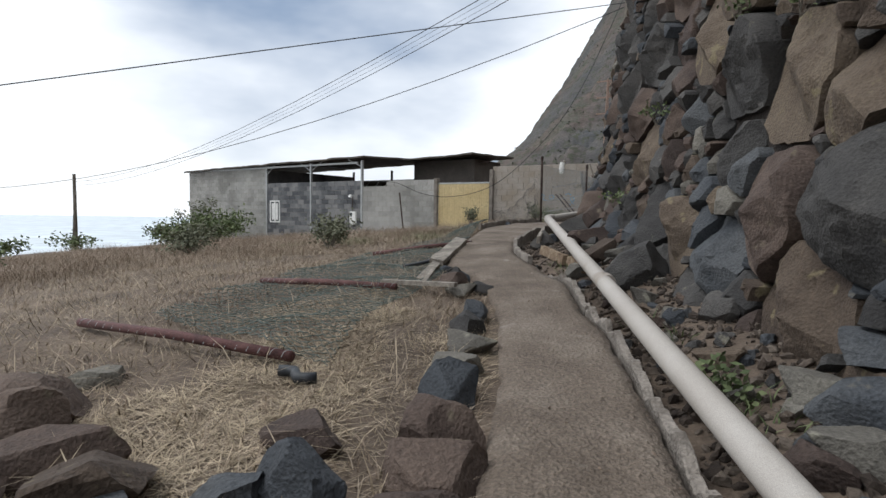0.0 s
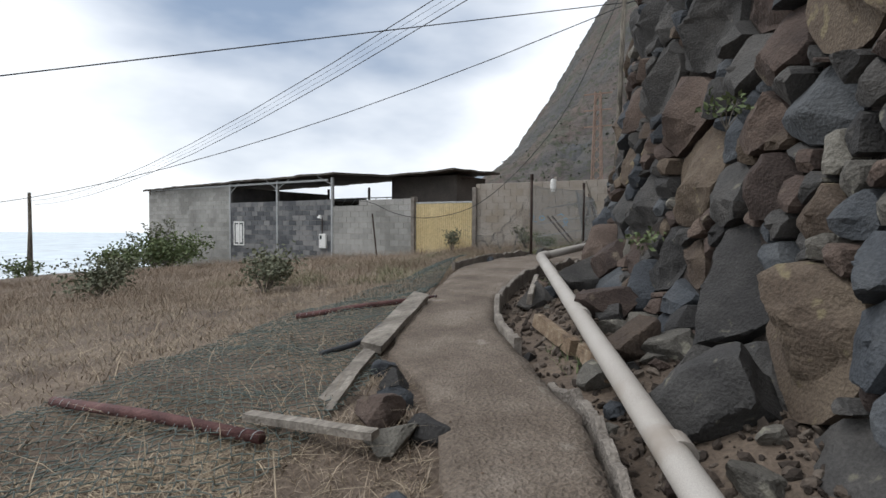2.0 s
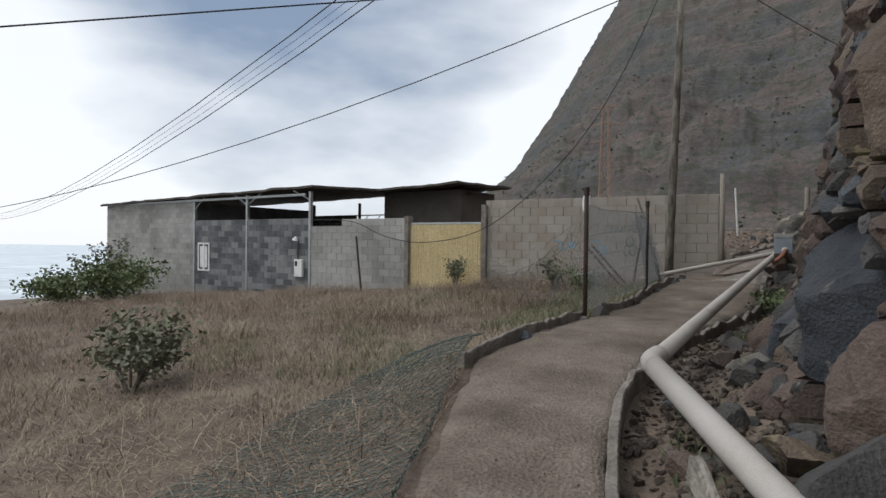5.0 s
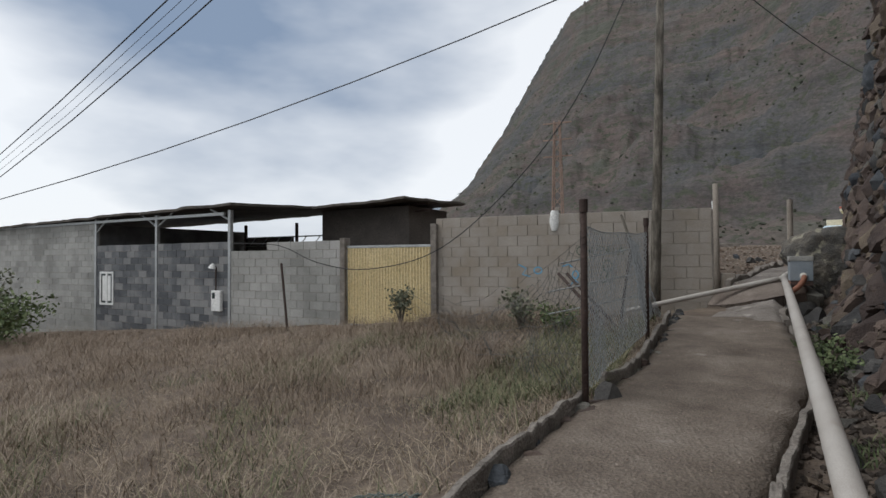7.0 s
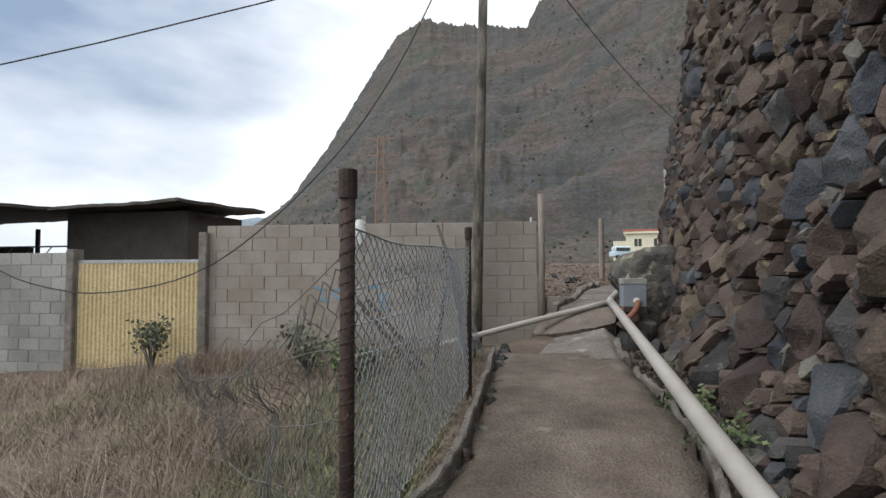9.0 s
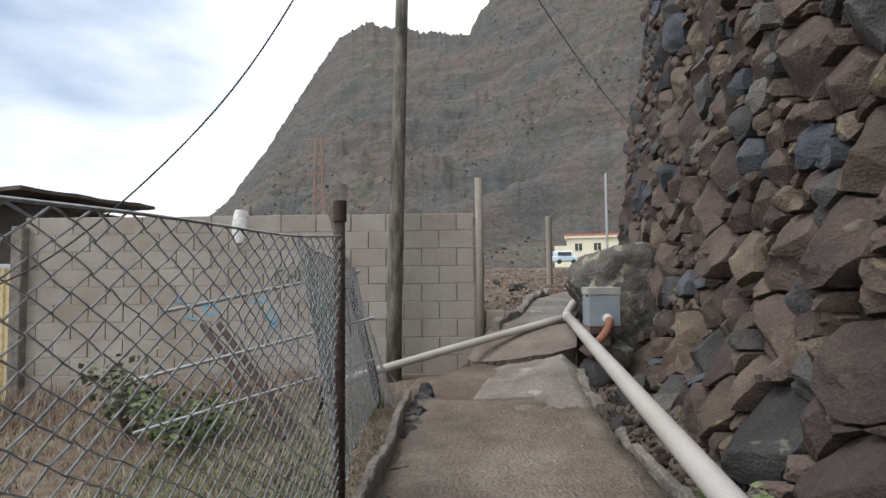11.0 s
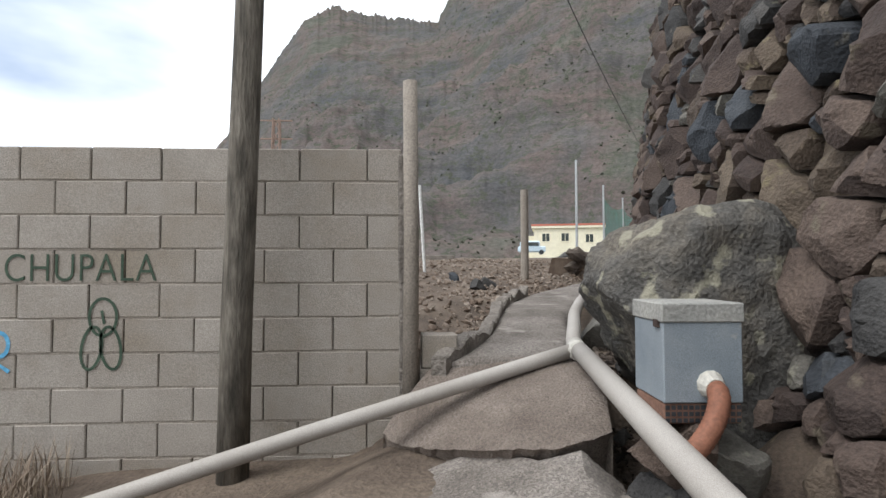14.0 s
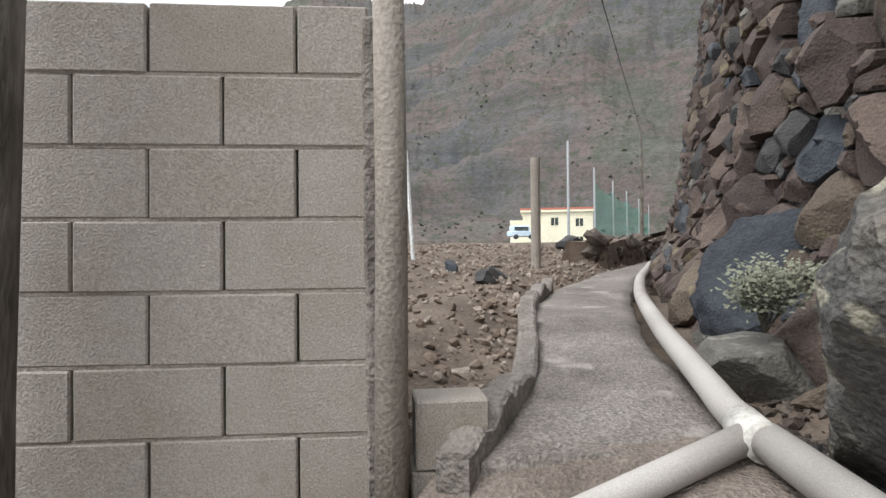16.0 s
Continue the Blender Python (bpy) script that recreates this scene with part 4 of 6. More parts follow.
def loop(cx, cz, rx, rz, tilt=0.0, n=22):
    out = []
    for k in range(n + 1):
        a = 2 * math.pi * k / n
        u, v = rx * math.cos(a), rz * math.sin(a)
        out.append((cx + u * math.cos(tilt) - v * math.sin(tilt), cz + u * math.sin(tilt) + v * math.cos(tilt)))
    return out


for cx, cz, rx, rz, tl in ((-5.23, 1.95, 0.1, 0.14, 0), (-5.31, 1.72, 0.073, 0.16, -0.15), (-5.17, 1.72, 0.073, 0.16, 0.15)):
    stroke(wall_b, "painted_loop", loop(cx, cz, rx, rz, tl), 0.022, M["paint_green"], "green spray-painted loop")
stroke(wall_b, "painted_loop", [(-5.24, 2.0), (-5.22, 1.9)], 0.02, M["paint_green"], "green spray-painted mark")
for pts in (loop(-5.98, 1.75, 0.07, 0.09), [(-6.1, 1.5), (-6.0, 1.62), (-5.9, 1.55)], [(-6.3, 1.95), (-6.15, 2.0), (-6.05, 1.93)], loop(-6.9, 1.85, 0.1, 0.08), [(-7.4, 2.0), (-7.2, 1.9), (-7.3, 1.75), (-7.1, 1.7)]):
    stroke(wall_b, "blue_scrawl", pts, 0.03, M["paint_blue"], "blue spray-painted scrawl")

rag = tagged(empty("post_stub", pose(-6.46, WY + 0.25, 2.6)), "wooden post stub behind the wall with a torn white rag", "post")
part("shaft", box((-0.05, -0.04, 0.0), (0.05, 0.04, 0.82), 0.006), M["plank"], rag)
bm = bmesh.new()
rows = []
for j in range(10):
    w = 0.06 + 0.1 * math.sin(math.pi * (j + 1) / 11) + 0.03 * noise.noise((j, 3, 3))
    rows.append([bm.verts.new((-0.02 + w * math.cos(q) + 0.03 * noise.noise((j, q, 1)), (-0.28 if q > 3.2 else -0.2) + 0.03 * math.sin(q) + 0.02 * noise.noise((j * 2, q, 8)), 0.72 - 0.055 * j)) for q in (0, 1, 2.1, 3.14, 4.2, 5.2)])
for p, q in zip(rows, rows[1:]):
    for k in range(6):
        bm.faces.new((p[k], p[(k + 1) % 6], q[(k + 1) % 6], q[k]))
part("rag", bm, M["white"], rag, "torn white plastic rag", True)

bm = box((-9.9, 22.7, 0.2), (-7.3, 22.84, 0.6), 0.012)
tagged(link("foot_beam", bm, M["kerb"]), "pale concrete footing along the block wall", "footing", kind="structure")

# loose low blocks beyond the post
for i, (x, y, z, rz) in enumerate(((-2.71, 23.12, 1.675, 3), (-2.72, 23.12, 1.42, 0), (-2.73, 23.13, 1.17, 1))):
    ob = tagged(new("low_block", block_mesh(0.27, 0.25, 0.2, M["block"])), "weathered concrete block beside the lane", "block", "blocks at the wall's end")
    ob.matrix_world = pose(x, y + 0.05, z, 0, 0, rz)

# ---- gate, grey wall and the roofed shed ----
ANG = math.degrees(math.atan2(0.075, -1)) - 180
wall_g = tagged(empty("wall_grey", pose(-12.62, WY, 0, 0, 0, ANG)), "low grey concrete block wall with a stepped top", "wall", kind="structure")
part("mortar", box((-4.95, 0.014, -0.6), (-0.12, 0.19, 2.28)), M["mortar"], wall_g)
block_wall(wall_g, -4.95, -0.1, -0.4, 2.72, M["block_grey"], seed=2, skip=lambda x, z: x < -3.3 and z > 2.46)
part("upper_mortar", box((-2.9, 0.02, 2.2), (-0.12, 0.18, 2.7)), M["mortar"], wall_g)
for px, top in ((-12.66, 2.78), (-9.72, 3.1)):
    pil = tagged(empty("gate_pillar", pose(px, WY - 0.04, 0)), "grey concrete gate pillar", "pillar")
    part("shaft", box((-0.085, -0.1, -0.3), (0.085, 0.2, top), 0.012), M["kerb"], pil)
gate = tagged(empty("sheet_gate", pose(-11.2, WY, 0.2)), "closed yellow corrugated metal gate between pillars", "gate")
bm = bmesh.new()
prev = None
for i in range(29 * 4 + 1):
    u = -1.36 + 2.72 * i / (29 * 4)
    d = 0.03 if i % 4 in (1, 2) else 0.0
    cur = (bm.verts.new((u, -d, 0.1)), bm.verts.new((u, -d, 2.28)))
    if prev:
        bm.faces.new((prev[0], cur[0], cur[1], prev[1]))
    prev = cur
leaf = part("sheet", bm, M["gate"], gate)
leaf.modifiers.new("thick", "SOLIDIFY").thickness = 0.004
bm = bmesh.new()
for lo, hi in (((-1.42, -0.03, 2.28), (1.42, 0.03, 2.35)), ((-1.42, -0.03, 0.02), (1.42, 0.03, 0.1)), ((-1.42, -0.03, 0.1), (-1.37, 0.03, 2.28)), ((1.37, -0.03, 0.1), (1.42, 0.03, 2.28))):
    add_box(bm, lo, hi, 0.004)
part("frame", bm, M["steel"], gate, "rusty steel gate frame")

shed = tagged(empty("open_shed", pose(-12.62, WY, 0, 0, 0, ANG)), "unfinished open shed of blocks under a sagging sheet roof", "building")
part("mortar", box((-12.85, 0.02, -1.2), (-5.02, 0.18, 2.74)), M["mortar"], shed)
dark = tagged(empty("dark_wall"), "dark grey block wall of the shed")
dark.parent = shed
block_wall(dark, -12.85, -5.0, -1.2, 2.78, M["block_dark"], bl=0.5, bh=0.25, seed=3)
front = tagged(empty("closed_bay"), "pale grey block front of the closed bay")
front.parent = shed
part("mortar", box((-21.25, 0.02, -1.8), (-12.9, 0.18, 3.66)), M["mortar"], shed)
block_wall(front, -21.3, -12.9, -1.7, 3.68, M["block_grey"], bl=0.5, bh=0.25, seed=4)
part("side_wall", box((-21.3, 0.2, -2.0), (-21.1, 8.0, 3.66)), M["block_grey"], shed, "grey block side wall")
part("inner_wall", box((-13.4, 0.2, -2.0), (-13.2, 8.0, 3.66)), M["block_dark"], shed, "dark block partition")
part("floor_slab", box((-21.2, 0.2, -1.9), (-0.2, 8.0, -1.2)), M["slab"], shed)
for x in (-12.85, -8.9, -4.95):
    part("post", box((x - 0.06, -0.03, -1.0), (x + 0.06, 0.1, 3.85), 0.006), M["steel"], shed, "grey steel roof post")
for x in (-12.9, -9.3, -5.2, -1.6):
    part("post", box((x - 0.06, 7.6, -1.0), (x + 0.06, 7.72, 4.0), 0.006), M["rust_dark"], shed, "dark steel roof post")
for a, b in (((-12.85, 3.3), (-12.1, 3.85)), ((-8.9, 3.4), (-9.8, 3.88)), ((-8.9, 3.4), (-8.0, 3.9)), ((-4.95, 3.5), (-5.95, 3.92))):
    part("brace", tube([(a[0], 0.03, a[1]), (b[0], 0.03, b[1])], 0.035, 6), M["steel"], shed, "grey steel diagonal brace")
for z in (3.3, 2.86):
    part("truss_chord", box((-13.1, 7.62, z), (-0.7, 7.68, z + 0.06)), M["steel"], shed)
for i in range(14):
    x = -12.6 + i * 0.88
    part("truss_web", tube([(x, 7.65, 2.9), (x + 0.44, 7.65, 3.32)], 0.025, 5), M["steel"], shed)
part("back_sheet", box((-13.0, 7.72, -1.0), (-9.6, 7.78, 3.35)), M["sheet"], shed, "dark sheet at the back of the shed")
part("eaves_beam", box((-21.3, -0.04, 3.68), (-5.2, 0.06, 3.78), 0.005), M["steel"], shed)


def roof_sheet(x0, x1, y0, y1, za, zb, zc, seed):
    """A rippled roof of sheets: za, zb at the front's ends, zc more at the back."""
    bm = bmesh.new()
    nxr, nyr = 60, 12
    rows = []
    for j in range(nyr + 1):
        row = []
        for i in range(nxr + 1):
            u, v = i / nxr, j / nyr
            x, y = x0 + (x1 - x0) * u, y0 + (y1 - y0) * v
            z = za + (zb - za) * u + zc * v + 0.06 * noise.noise((x * 0.7, y * 0.7, seed)) + 0.03 * noise.noise((x * 2.5, y * 2, seed))
            if j in (0, nyr):
                y += 0.12 * noise.noise((x * 2.2, seed, 3))
            row.append(bm.verts.new((x, y, z)))
        rows.append(row)
    for a, b in zip(rows, rows[1:]):
        for i in range(nxr):
            bm.faces.new((a[i], a[i + 1], b[i + 1], b[i]))
    got = bmesh.ops.extrude_face_region(bm, geom=bm.faces[:])
    for v in got["geom"]:
        if isinstance(v, bmesh.types.BMVert):
            v.co.z += 0.09
    bmesh.ops.recalc_face_normals(bm, faces=bm.faces)
    return bm


part("roof", roof_sheet(-21.6, -4.6, -0.25, 8.2, 3.7, 3.98, 0.42, 2), M["roof"], shed, "dark weathered corrugated roof sheets")
part("rear_roof", roof_sheet(-5.8, -0.3, 3.6, 8.4, 4.12, 4.3, 0.15, 5), M["roof"], shed, "sagging dark roof over the rear room")
part("rear_room", box((-5.3, 5.0, -1.0), (-1.0, 8.0, 4.2)), M["sheet"], shed, "dark brown sheet-clad rear room")
for z, e in ((4.25, 0.3), (4.0, 0.2)):
    part("rafter_end", box((-1.2, 5.4, z), (-0.1 - e, 5.48, z + 0.08)), M["rust_dark"], shed)
win = tagged(empty("window_1", pose(-12.62, WY, 0, 0, 0, ANG) @ pose(-12.05, -0.012, 1.08)), "small white-framed barred window in the dark wall", "window", kind="structure")
part("pane", box((-0.42, 0.0, -0.62), (0.42, 0.01, 0.62)), M["window"], win)
for lo, hi in (((-0.46, -0.03, 0.58), (0.46, 0.0, 0.66)), ((-0.46, -0.03, -0.66), (0.46, 0.0, -0.58)), ((-0.46, -0.03, -0.58), (-0.38, 0.0, 0.58)), ((0.38, -0.03, -0.58), (0.46, 0.0, 0.58)), ((-0.05, -0.025, -0.58), (0.05, 0.0, 0.58))):
    part("frame_bar", box(lo, hi), M["white"], win)
part("curtain", box((-0.3, -0.008, -0.5), (0.26, -0.002, 0.5)), M["white"], win)
meter = tagged(empty("meter_box", pose(-12.62, WY, 0, 0, 0, ANG) @ pose(-5.5, -0.13, 0.78)), "white electricity meter box on the dark wall", "meter box")
part("case", box((-0.23, 0.0, -0.35), (0.23, 0.13, 0.35), 0.02), M["white"], meter)
part("dial", box((-0.16, -0.006, 0.08), (-0.02, 0.0, 0.28)), M["window"], meter, "dark reading window")
part("supply_pipe", tube([(-0.05, 0.06, 0.35), (-0.05, 0.06, 1.15), (-0.12, 0.0, 1.2)], 0.025, 6), M["rust_dark"], meter)
part("lamp_head", tube([(-0.14, -0.02, 1.12), (-0.1, -0.02, 1.26)], [0.13, 0.04], 10), M["white"], meter)

# leaning thin iron bar by the grey wall
bar = tagged(link("iron_bar", tube([(-13.75, 21.9, 0.1), (-14.15, 22.1, 2.05)], 0.035, 8), M["rust_dark"]), "dark leaning iron bar standing in the grass", "bar")

# ---- poles and cables ----
pole = tagged(empty("utility_pole", pose(-4.17, 22.8, 0.9)), "weathered round wooden utility pole by the block wall", "pole")
part("shaft", tube([(0, 0, -0.5), (0.02, 0, 1), (0.08, 0, 3), (0.14, -0.02, 5), (0.25, -0.02, 9.3)], [0.112, 0.108, 0.1, 0.092, 0.075], 16), M["wood_pole"], pole, smooth_faces=True)
part("insulator", tube([(0.22, -0.1, 8.7), (0.22, -0.1, 8.86)], [0.05, 0.03], 8), M["white"], pole)


def cable(name, pts, r, label, step=1.0):
    return tagged(link(name, tube(spline(pts, step), r, 5), M["cable"]), label, "cable")


cable("service_cable", [(-17.4, 23.45, 2.72), (-15.0, 22.95, 2.6), (-13.5, 22.9, 2.07), (-11.7, 22.85, 1.88), (-9.45, 22.8, 2.42), (-7.2, 22.75, 4.2), (-5.6, 22.72, 6.3), (-4.02, 22.7, 9.6)], 0.014, "thin black cable slung in front of the gate", 0.4)
cable("lane_cable", [(-4.0, 22.7, 9.6), (2.0, 34.5, 9.2), (15.4, 62, 11.6)], 0.014, "thin black cable running along the lane")


def sagging(y0, ky, z0, kz, c, lo, hi, x0, x1, n=14):
    return [(x, y0 + ky * x, z0 + kz * x + c * (x - lo) * (x - hi)) for x in np.linspace(x0, x1, n)]


cable("overhead_cable", sagging(34.19, 1.394, 13.28, 0.455, 0.0, 0, 0, -34, -1), 0.02, "black overhead cable across the field", 4)
for k in range(4):
    cable("overhead_wire", [(x, y + 0.1 * k, z - 0.1 * k) for x, y, z in sagging(13.13, -0.244, 8.42, 0.169, 0.0023, -20, 0, -50.9, 14)], 0.005 if k in (1, 2) else 0.012, "one of four thin overhead wires from the far pole", 4)
cable("overhead_cable.001", sagging(26.35, 0.146, 11.37, 0.2445, 0.003, -25, -5, -50.9, -2), 0.02, "black overhead cable above the shed", 4)
fp = tagged(empty("far_pole", pose(-50.9, 25.5, -6)), "slim dark utility pole with a strut beyond the field", "pole")
part("shaft", tube([(0, 0, 0), (0, 0, 10.1)], [0.2, 0.13], 8), M["wood_pole"], fp)
part("strut", tube([(0.9, -0.8, 0), (0.1, 0, 8.6)], [0.14, 0.11], 8), M["wood_pole"], fp)

# ---- pipes ----
PIPE_R = 0.074


def pipe_thing(name, pts, label, r=PIPE_R, material=None):
    return tagged(link(name, tube(spline(pts, 0.12), r, 18), material or M["pipe"], True), label, "pipe")


main = tagged(empty("water_pipe", pose(-1.81, 22.3, 1.76)), "long pale grey plastic pipe laid along the ditch", "pipe")


def run(name, pts, step=0.4, r=PIPE_R, label=""):
    bm = tube(spline(pts, step), r, 18)
    bm.transform(main.matrix_world.inverted())
    return part(name, bm, M["pipe"], main, label, True)


run("lower_run", [(4.15, -4.0, -0.54), (1.2, 2.51, 0.11), (-2.83, 11.3, 0.99)], 2.0, 0.078)
run("elbow", [(-2.81, 11.25, 0.985), (-2.86, 11.4, 1.0), (-2.83, 11.56, 1.02)], 0.05, PIPE_R * 1.06)
run("middle_run", [(-2.83, 11.54, 1.015), (-2.26, 17.2, 1.37), (-1.7, 22.8, 1.71)], 2.0, 0.064)
run("upper_run", [(-1.7, 22.8, 1.71), (-1.67, 23.05, 1.735), (-1.6, 23.3, 1.76), (-1.48, 23.7, 1.79), (-1.17, 24.7, 1.86), (-0.45, 26.6, 1.95), (0.7, 29, 2.05), (3.2, 33.6, 2.18), (7.2, 38.4, 2.33)], 0.15, 0.06)
run("branch", [(-1.72, 22.86, 1.71), (-2.6, 22.6, 1.51), (-3.6, 22.3, 1.28), (-4.75, 21.95, 1.0)], 0.5, 0.052)
bm = tube([(-1.72, 22.78, 1.708), (-1.685, 22.96, 1.722)], 0.068, 18)
bm.transform(main.matrix_world.inverted())
part("glued_joint", bm, M["pipe_glue"], main, "white glue-smeared pipe joint", True)
for f in (0.36, 0.62):
    a, b = Vector((1.26, 2.51, 0.11)), Vector((-2.83, 11.3, 0.99))
    c, d = a.lerp(b, f), (b - a).normalized()
    bm = tube([c - d * 0.06, c + d * 0.06], PIPE_R * 1.07, 18)
    bm.transform(main.matrix_world.inverted())
    part("collar", bm, M["pipe"], main)

def rock_mesh(seed, cuts=13, sub=4):
    rng = random.Random(seed)
    bm = bmesh.new()
    bmesh.ops.create_icosphere(bm, subdivisions=sub, radius=1)
    planes = [(Vector((rng.gauss(0, 1), rng.gauss(0, 1), rng.gauss(0, 1))).normalized(), rng.uniform(0.42, 0.74)) for _ in range(cuts)]
    for v in bm.verts:
        p = v.co.copy()
        for nrm, c in planes:
            over = p.dot(nrm) - c
            if over > 0:
                p -= nrm * over
        p += p.normalized() * (0.07 * noise.noise(p * 1.7 + Vector((seed, 0, 0))) + 0.035 * noise.noise(p * 6 + Vector((0, seed, 0))))
        v.co = p * 1.32
    me = bpy.data.meshes.new("rock")
    bm.to_mesh(me)
    bm.free()
    me.materials.append(STONES[(0, 1, 2, 0, 3, 4, 1, 0, 2, 4)[seed]])
    me.shade_smooth()
    me.set_sharp_from_angle(angle=radians(18))
    return me


# junction box on a hollow brick, with its orange hose
jb = tagged(empty("junction_box", pose(-1.63, 21.36, 1.72, 0, 0, -2)), "blue-grey painted metal junction box on a hollow brick", "junction box")
part("body", box((-0.175, -0.17, 0.0), (0.175, 0.17, 0.35), 0.006), M["box_blue"], jb)
part("lid", box((-0.183, -0.178, 0.35), (0.183, 0.178, 0.435), 0.006), M["box_lid"], jb, "pale mortar-stained lid")
part("hinge", box((-0.187, -0.14, 0.325), (-0.174, -0.09, 0.36), 0.002), M["rust_dark"], jb, "small rusty hinge")
bm = tube([(0.03, -0.16, 0.08), (0.03, -0.215, 0.07)], [0.065, 0.045], 12)
part("mortar_collar", bm, M["pipe_glue"], jb, "lump of white mortar round the hose")
hose = []
for i, p in enumerate(spline([(0.03, -0.17, 0.08), (0.03, -0.24, 0.05), (-0.01, -0.29, -0.03), (-0.09, -0.33, -0.12), (-0.2, -0.37, -0.2)], 0.012)):
    hose.append((p, 0.043 + (0.003 if i % 2 else 0)))
part("hose", tube([p for p, r in hose], [r for p, r in hose], 14), M["orange"], jb, "ribbed orange drain hose", True)
bm = bmesh.new()
add_box(bm, (-0.172, -0.16, -0.09), (0.172, 0.16, -0.004), 0.006)
part("support_brick", bm, M["brick"], jb, "red hollow clay brick")
# thin black plates on the brick's front paint the shade inside its holes
holes = bmesh.new()
for i in range(13):
    for j in range(3):
        x, z = -0.156 + i * 0.026, -0.075 + j * 0.028
        add_box(holes, (x - 0.009, -0.164, z - 0.009), (x + 0.009, -0.158, z + 0.009))
part("brick_hole_shade", holes, M["hose"], jb, "rows of dark plates painting the shade in the brick's holes")
for x, y, z, r, k in ((-0.07, 0.0, -0.27, 0.19, 2), (0.12, 0.05, -0.3, 0.2, 5), (0.0, 0.1, -0.6, 0.27, 3)):
    ob = new("footing_stone", rock_mesh(k))
    ob.parent = jb
    ob.matrix_local = pose(x, y, z, 20 * k, 10, 40 * k) @ Matrix.Diagonal((r, r, r * 0.95, 1))


# ---- fence ----
def fence_post(x, y, top, base, r, cap, label, lean=(0, 0)):
    p = tagged(empty("fence_post", pose(x, y, base)), label, "fence post", "chain-link fence posts")
    h = top - base
    part("shaft", tube([(0, 0, -0.2), (lean[0] * 0.5, lean[1] * 0.5, h * 0.5), (lean[0], lean[1], h)], r, 12), M["rust_dark"], p, smooth_faces=True)
    if cap:
        part("cap", tube([(lean[0], lean[1], h - 0.1), (lean[0], lean[1], h + 0.015), (lean[0], lean[1], h + 0.02)], [r * 1.28, r * 1.28, r * 1.0], 12), M["rust_dark"], p, "rusty pipe cap")
    return p


A, C, D = (-4.22, 14.62), (-3.97, 18.05), (-4.05, 20.4)
fence_post(*A, 2.64, 0.85, 0.03, True, "rusty brown steel pipe post with a cap")
fence_post(*C, 2.69, 0.95, 0.03, True, "rusty brown steel pipe post with a cap")
COILS = [[Vector((x + 0.032 * math.cos(q * 0.9), y + 0.032 * math.sin(q * 0.9), 0.95 + (1.55 * q / 180))) for q in range(181)] for x, y in (A, C)]
fence_post(-3.98, 20.35, 2.58, 1.0, 0.04, False, "dark leaning post wrapped in folded wire mesh", (-0.55, 0.42))
fence_post(-4.6, 20.0, 2.3, 0.95, 0.026, False, "dark iron strut propping the leaning post", (0.16, 0.6))
plank_stake = tagged(link("stake", tube([(-4.36, 20.66, 2.2), (-4.5, 20.74, 2.6), (-4.63, 20.78, 2.98)], [0.032, 0.03, 0.024], 5), M["wood_pole"]), "dark splintered wooden stake tied to the leaning post", "stake")
for dx in (0.0, 0.16):
    tagged(link("iron_bar", tube([(-4.75 + dx, 19.6, 0.95), (-5.75 + dx, 20.3, 1.85)], 0.03, 8), M["rust_dark"]), "dark rusty iron strut leaning behind the fence", "bar", "struts behind the fence")
for za, zb in ((2.05, 2.35), (1.25, 1.5), (1.62, 1.9)):
    tagged(link("steel_rail", tube([(-5.4, 18.9, za), (-4.25, 20.4, zb)] if za > 2 else [(-5.6, 18.9, za - 0.05), (-4.1, 20.3, zb)], 0.014, 6), M["steel"]), "thin galvanised rail behind the fence", "rail", "rails behind the fence")


def mesh_wires(place, nu, nv, k, wob, rng):
    """Zig-zag wires of a chain-link sheet: place(u, v) with u, v from 0 to 1."""
    out = []
    for i in range(nu):
        ln = []
        for j in range(nv + 1):
            u = (i + (0.5 if (i + j) % 2 else -0.5) * k + 0.5) / nu
            ln.append(place(min(1, max(0, u)), j / nv) + Vector((rng.uniform(-wob, wob), rng.uniform(-wob, wob), rng.uniform(-wob, wob))))
        out.append(ln)
    return out


def span(a, b, low_a, low_b, top_a, top_b, sag, bow, push=0.0):
    def place(u, v):
        x, y = a[0] + (b[0] - a[0]) * u, a[1] + (b[1] - a[1]) * u
        top = top_a + (top_b - top_a) * u - sag * math.sin(math.pi * u) * (1 + 0.3 * math.sin(9 * u))
        low = low_a + (low_b - low_a) * u
        off = bow * math.sin(math.pi * u) * math.sin(math.pi * (0.25 + v * 0.7)) + 0.03 * noise.noise((u * 5, v * 3, bow * 9)) + push * v
        return Vector((x + off, y, low + (top - low) * v))
    return place


rng = random.Random(5)
fence = tagged(empty("chain_link_fence", pose(*A, 0.9)), "sagging galvanised chain-link mesh between rusty posts", "fence")
for coil in COILS:
    ob = wires("tie_wire", [coil], 0.003, M["rust_dark"])
    ob.parent = fence
    ob.matrix_parent_inverse = fence.matrix_world.inverted()
for nm, pl, nu, nv in (("mesh_panel", span(A, C, 0.95, 1.08, 2.42, 2.51, 0.05, -0.05), 62, 40),
                       ("mesh_panel", span(C, D, 1.08, 1.1, 2.51, 2.39, 0.02, -0.06, -0.25), 54, 42)):
    for ob in (wires(nm, mesh_wires(pl, nu, nv, 1.0, 0.004, rng), 0.0042, M["wire"]),
               wires("top_wire", [[pl(k / 24, 1.0) for k in range(25)]], 0.005, M["wire"]),):
        ob.parent = fence
        ob.matrix_parent_inverse = fence.matrix_world.inverted()
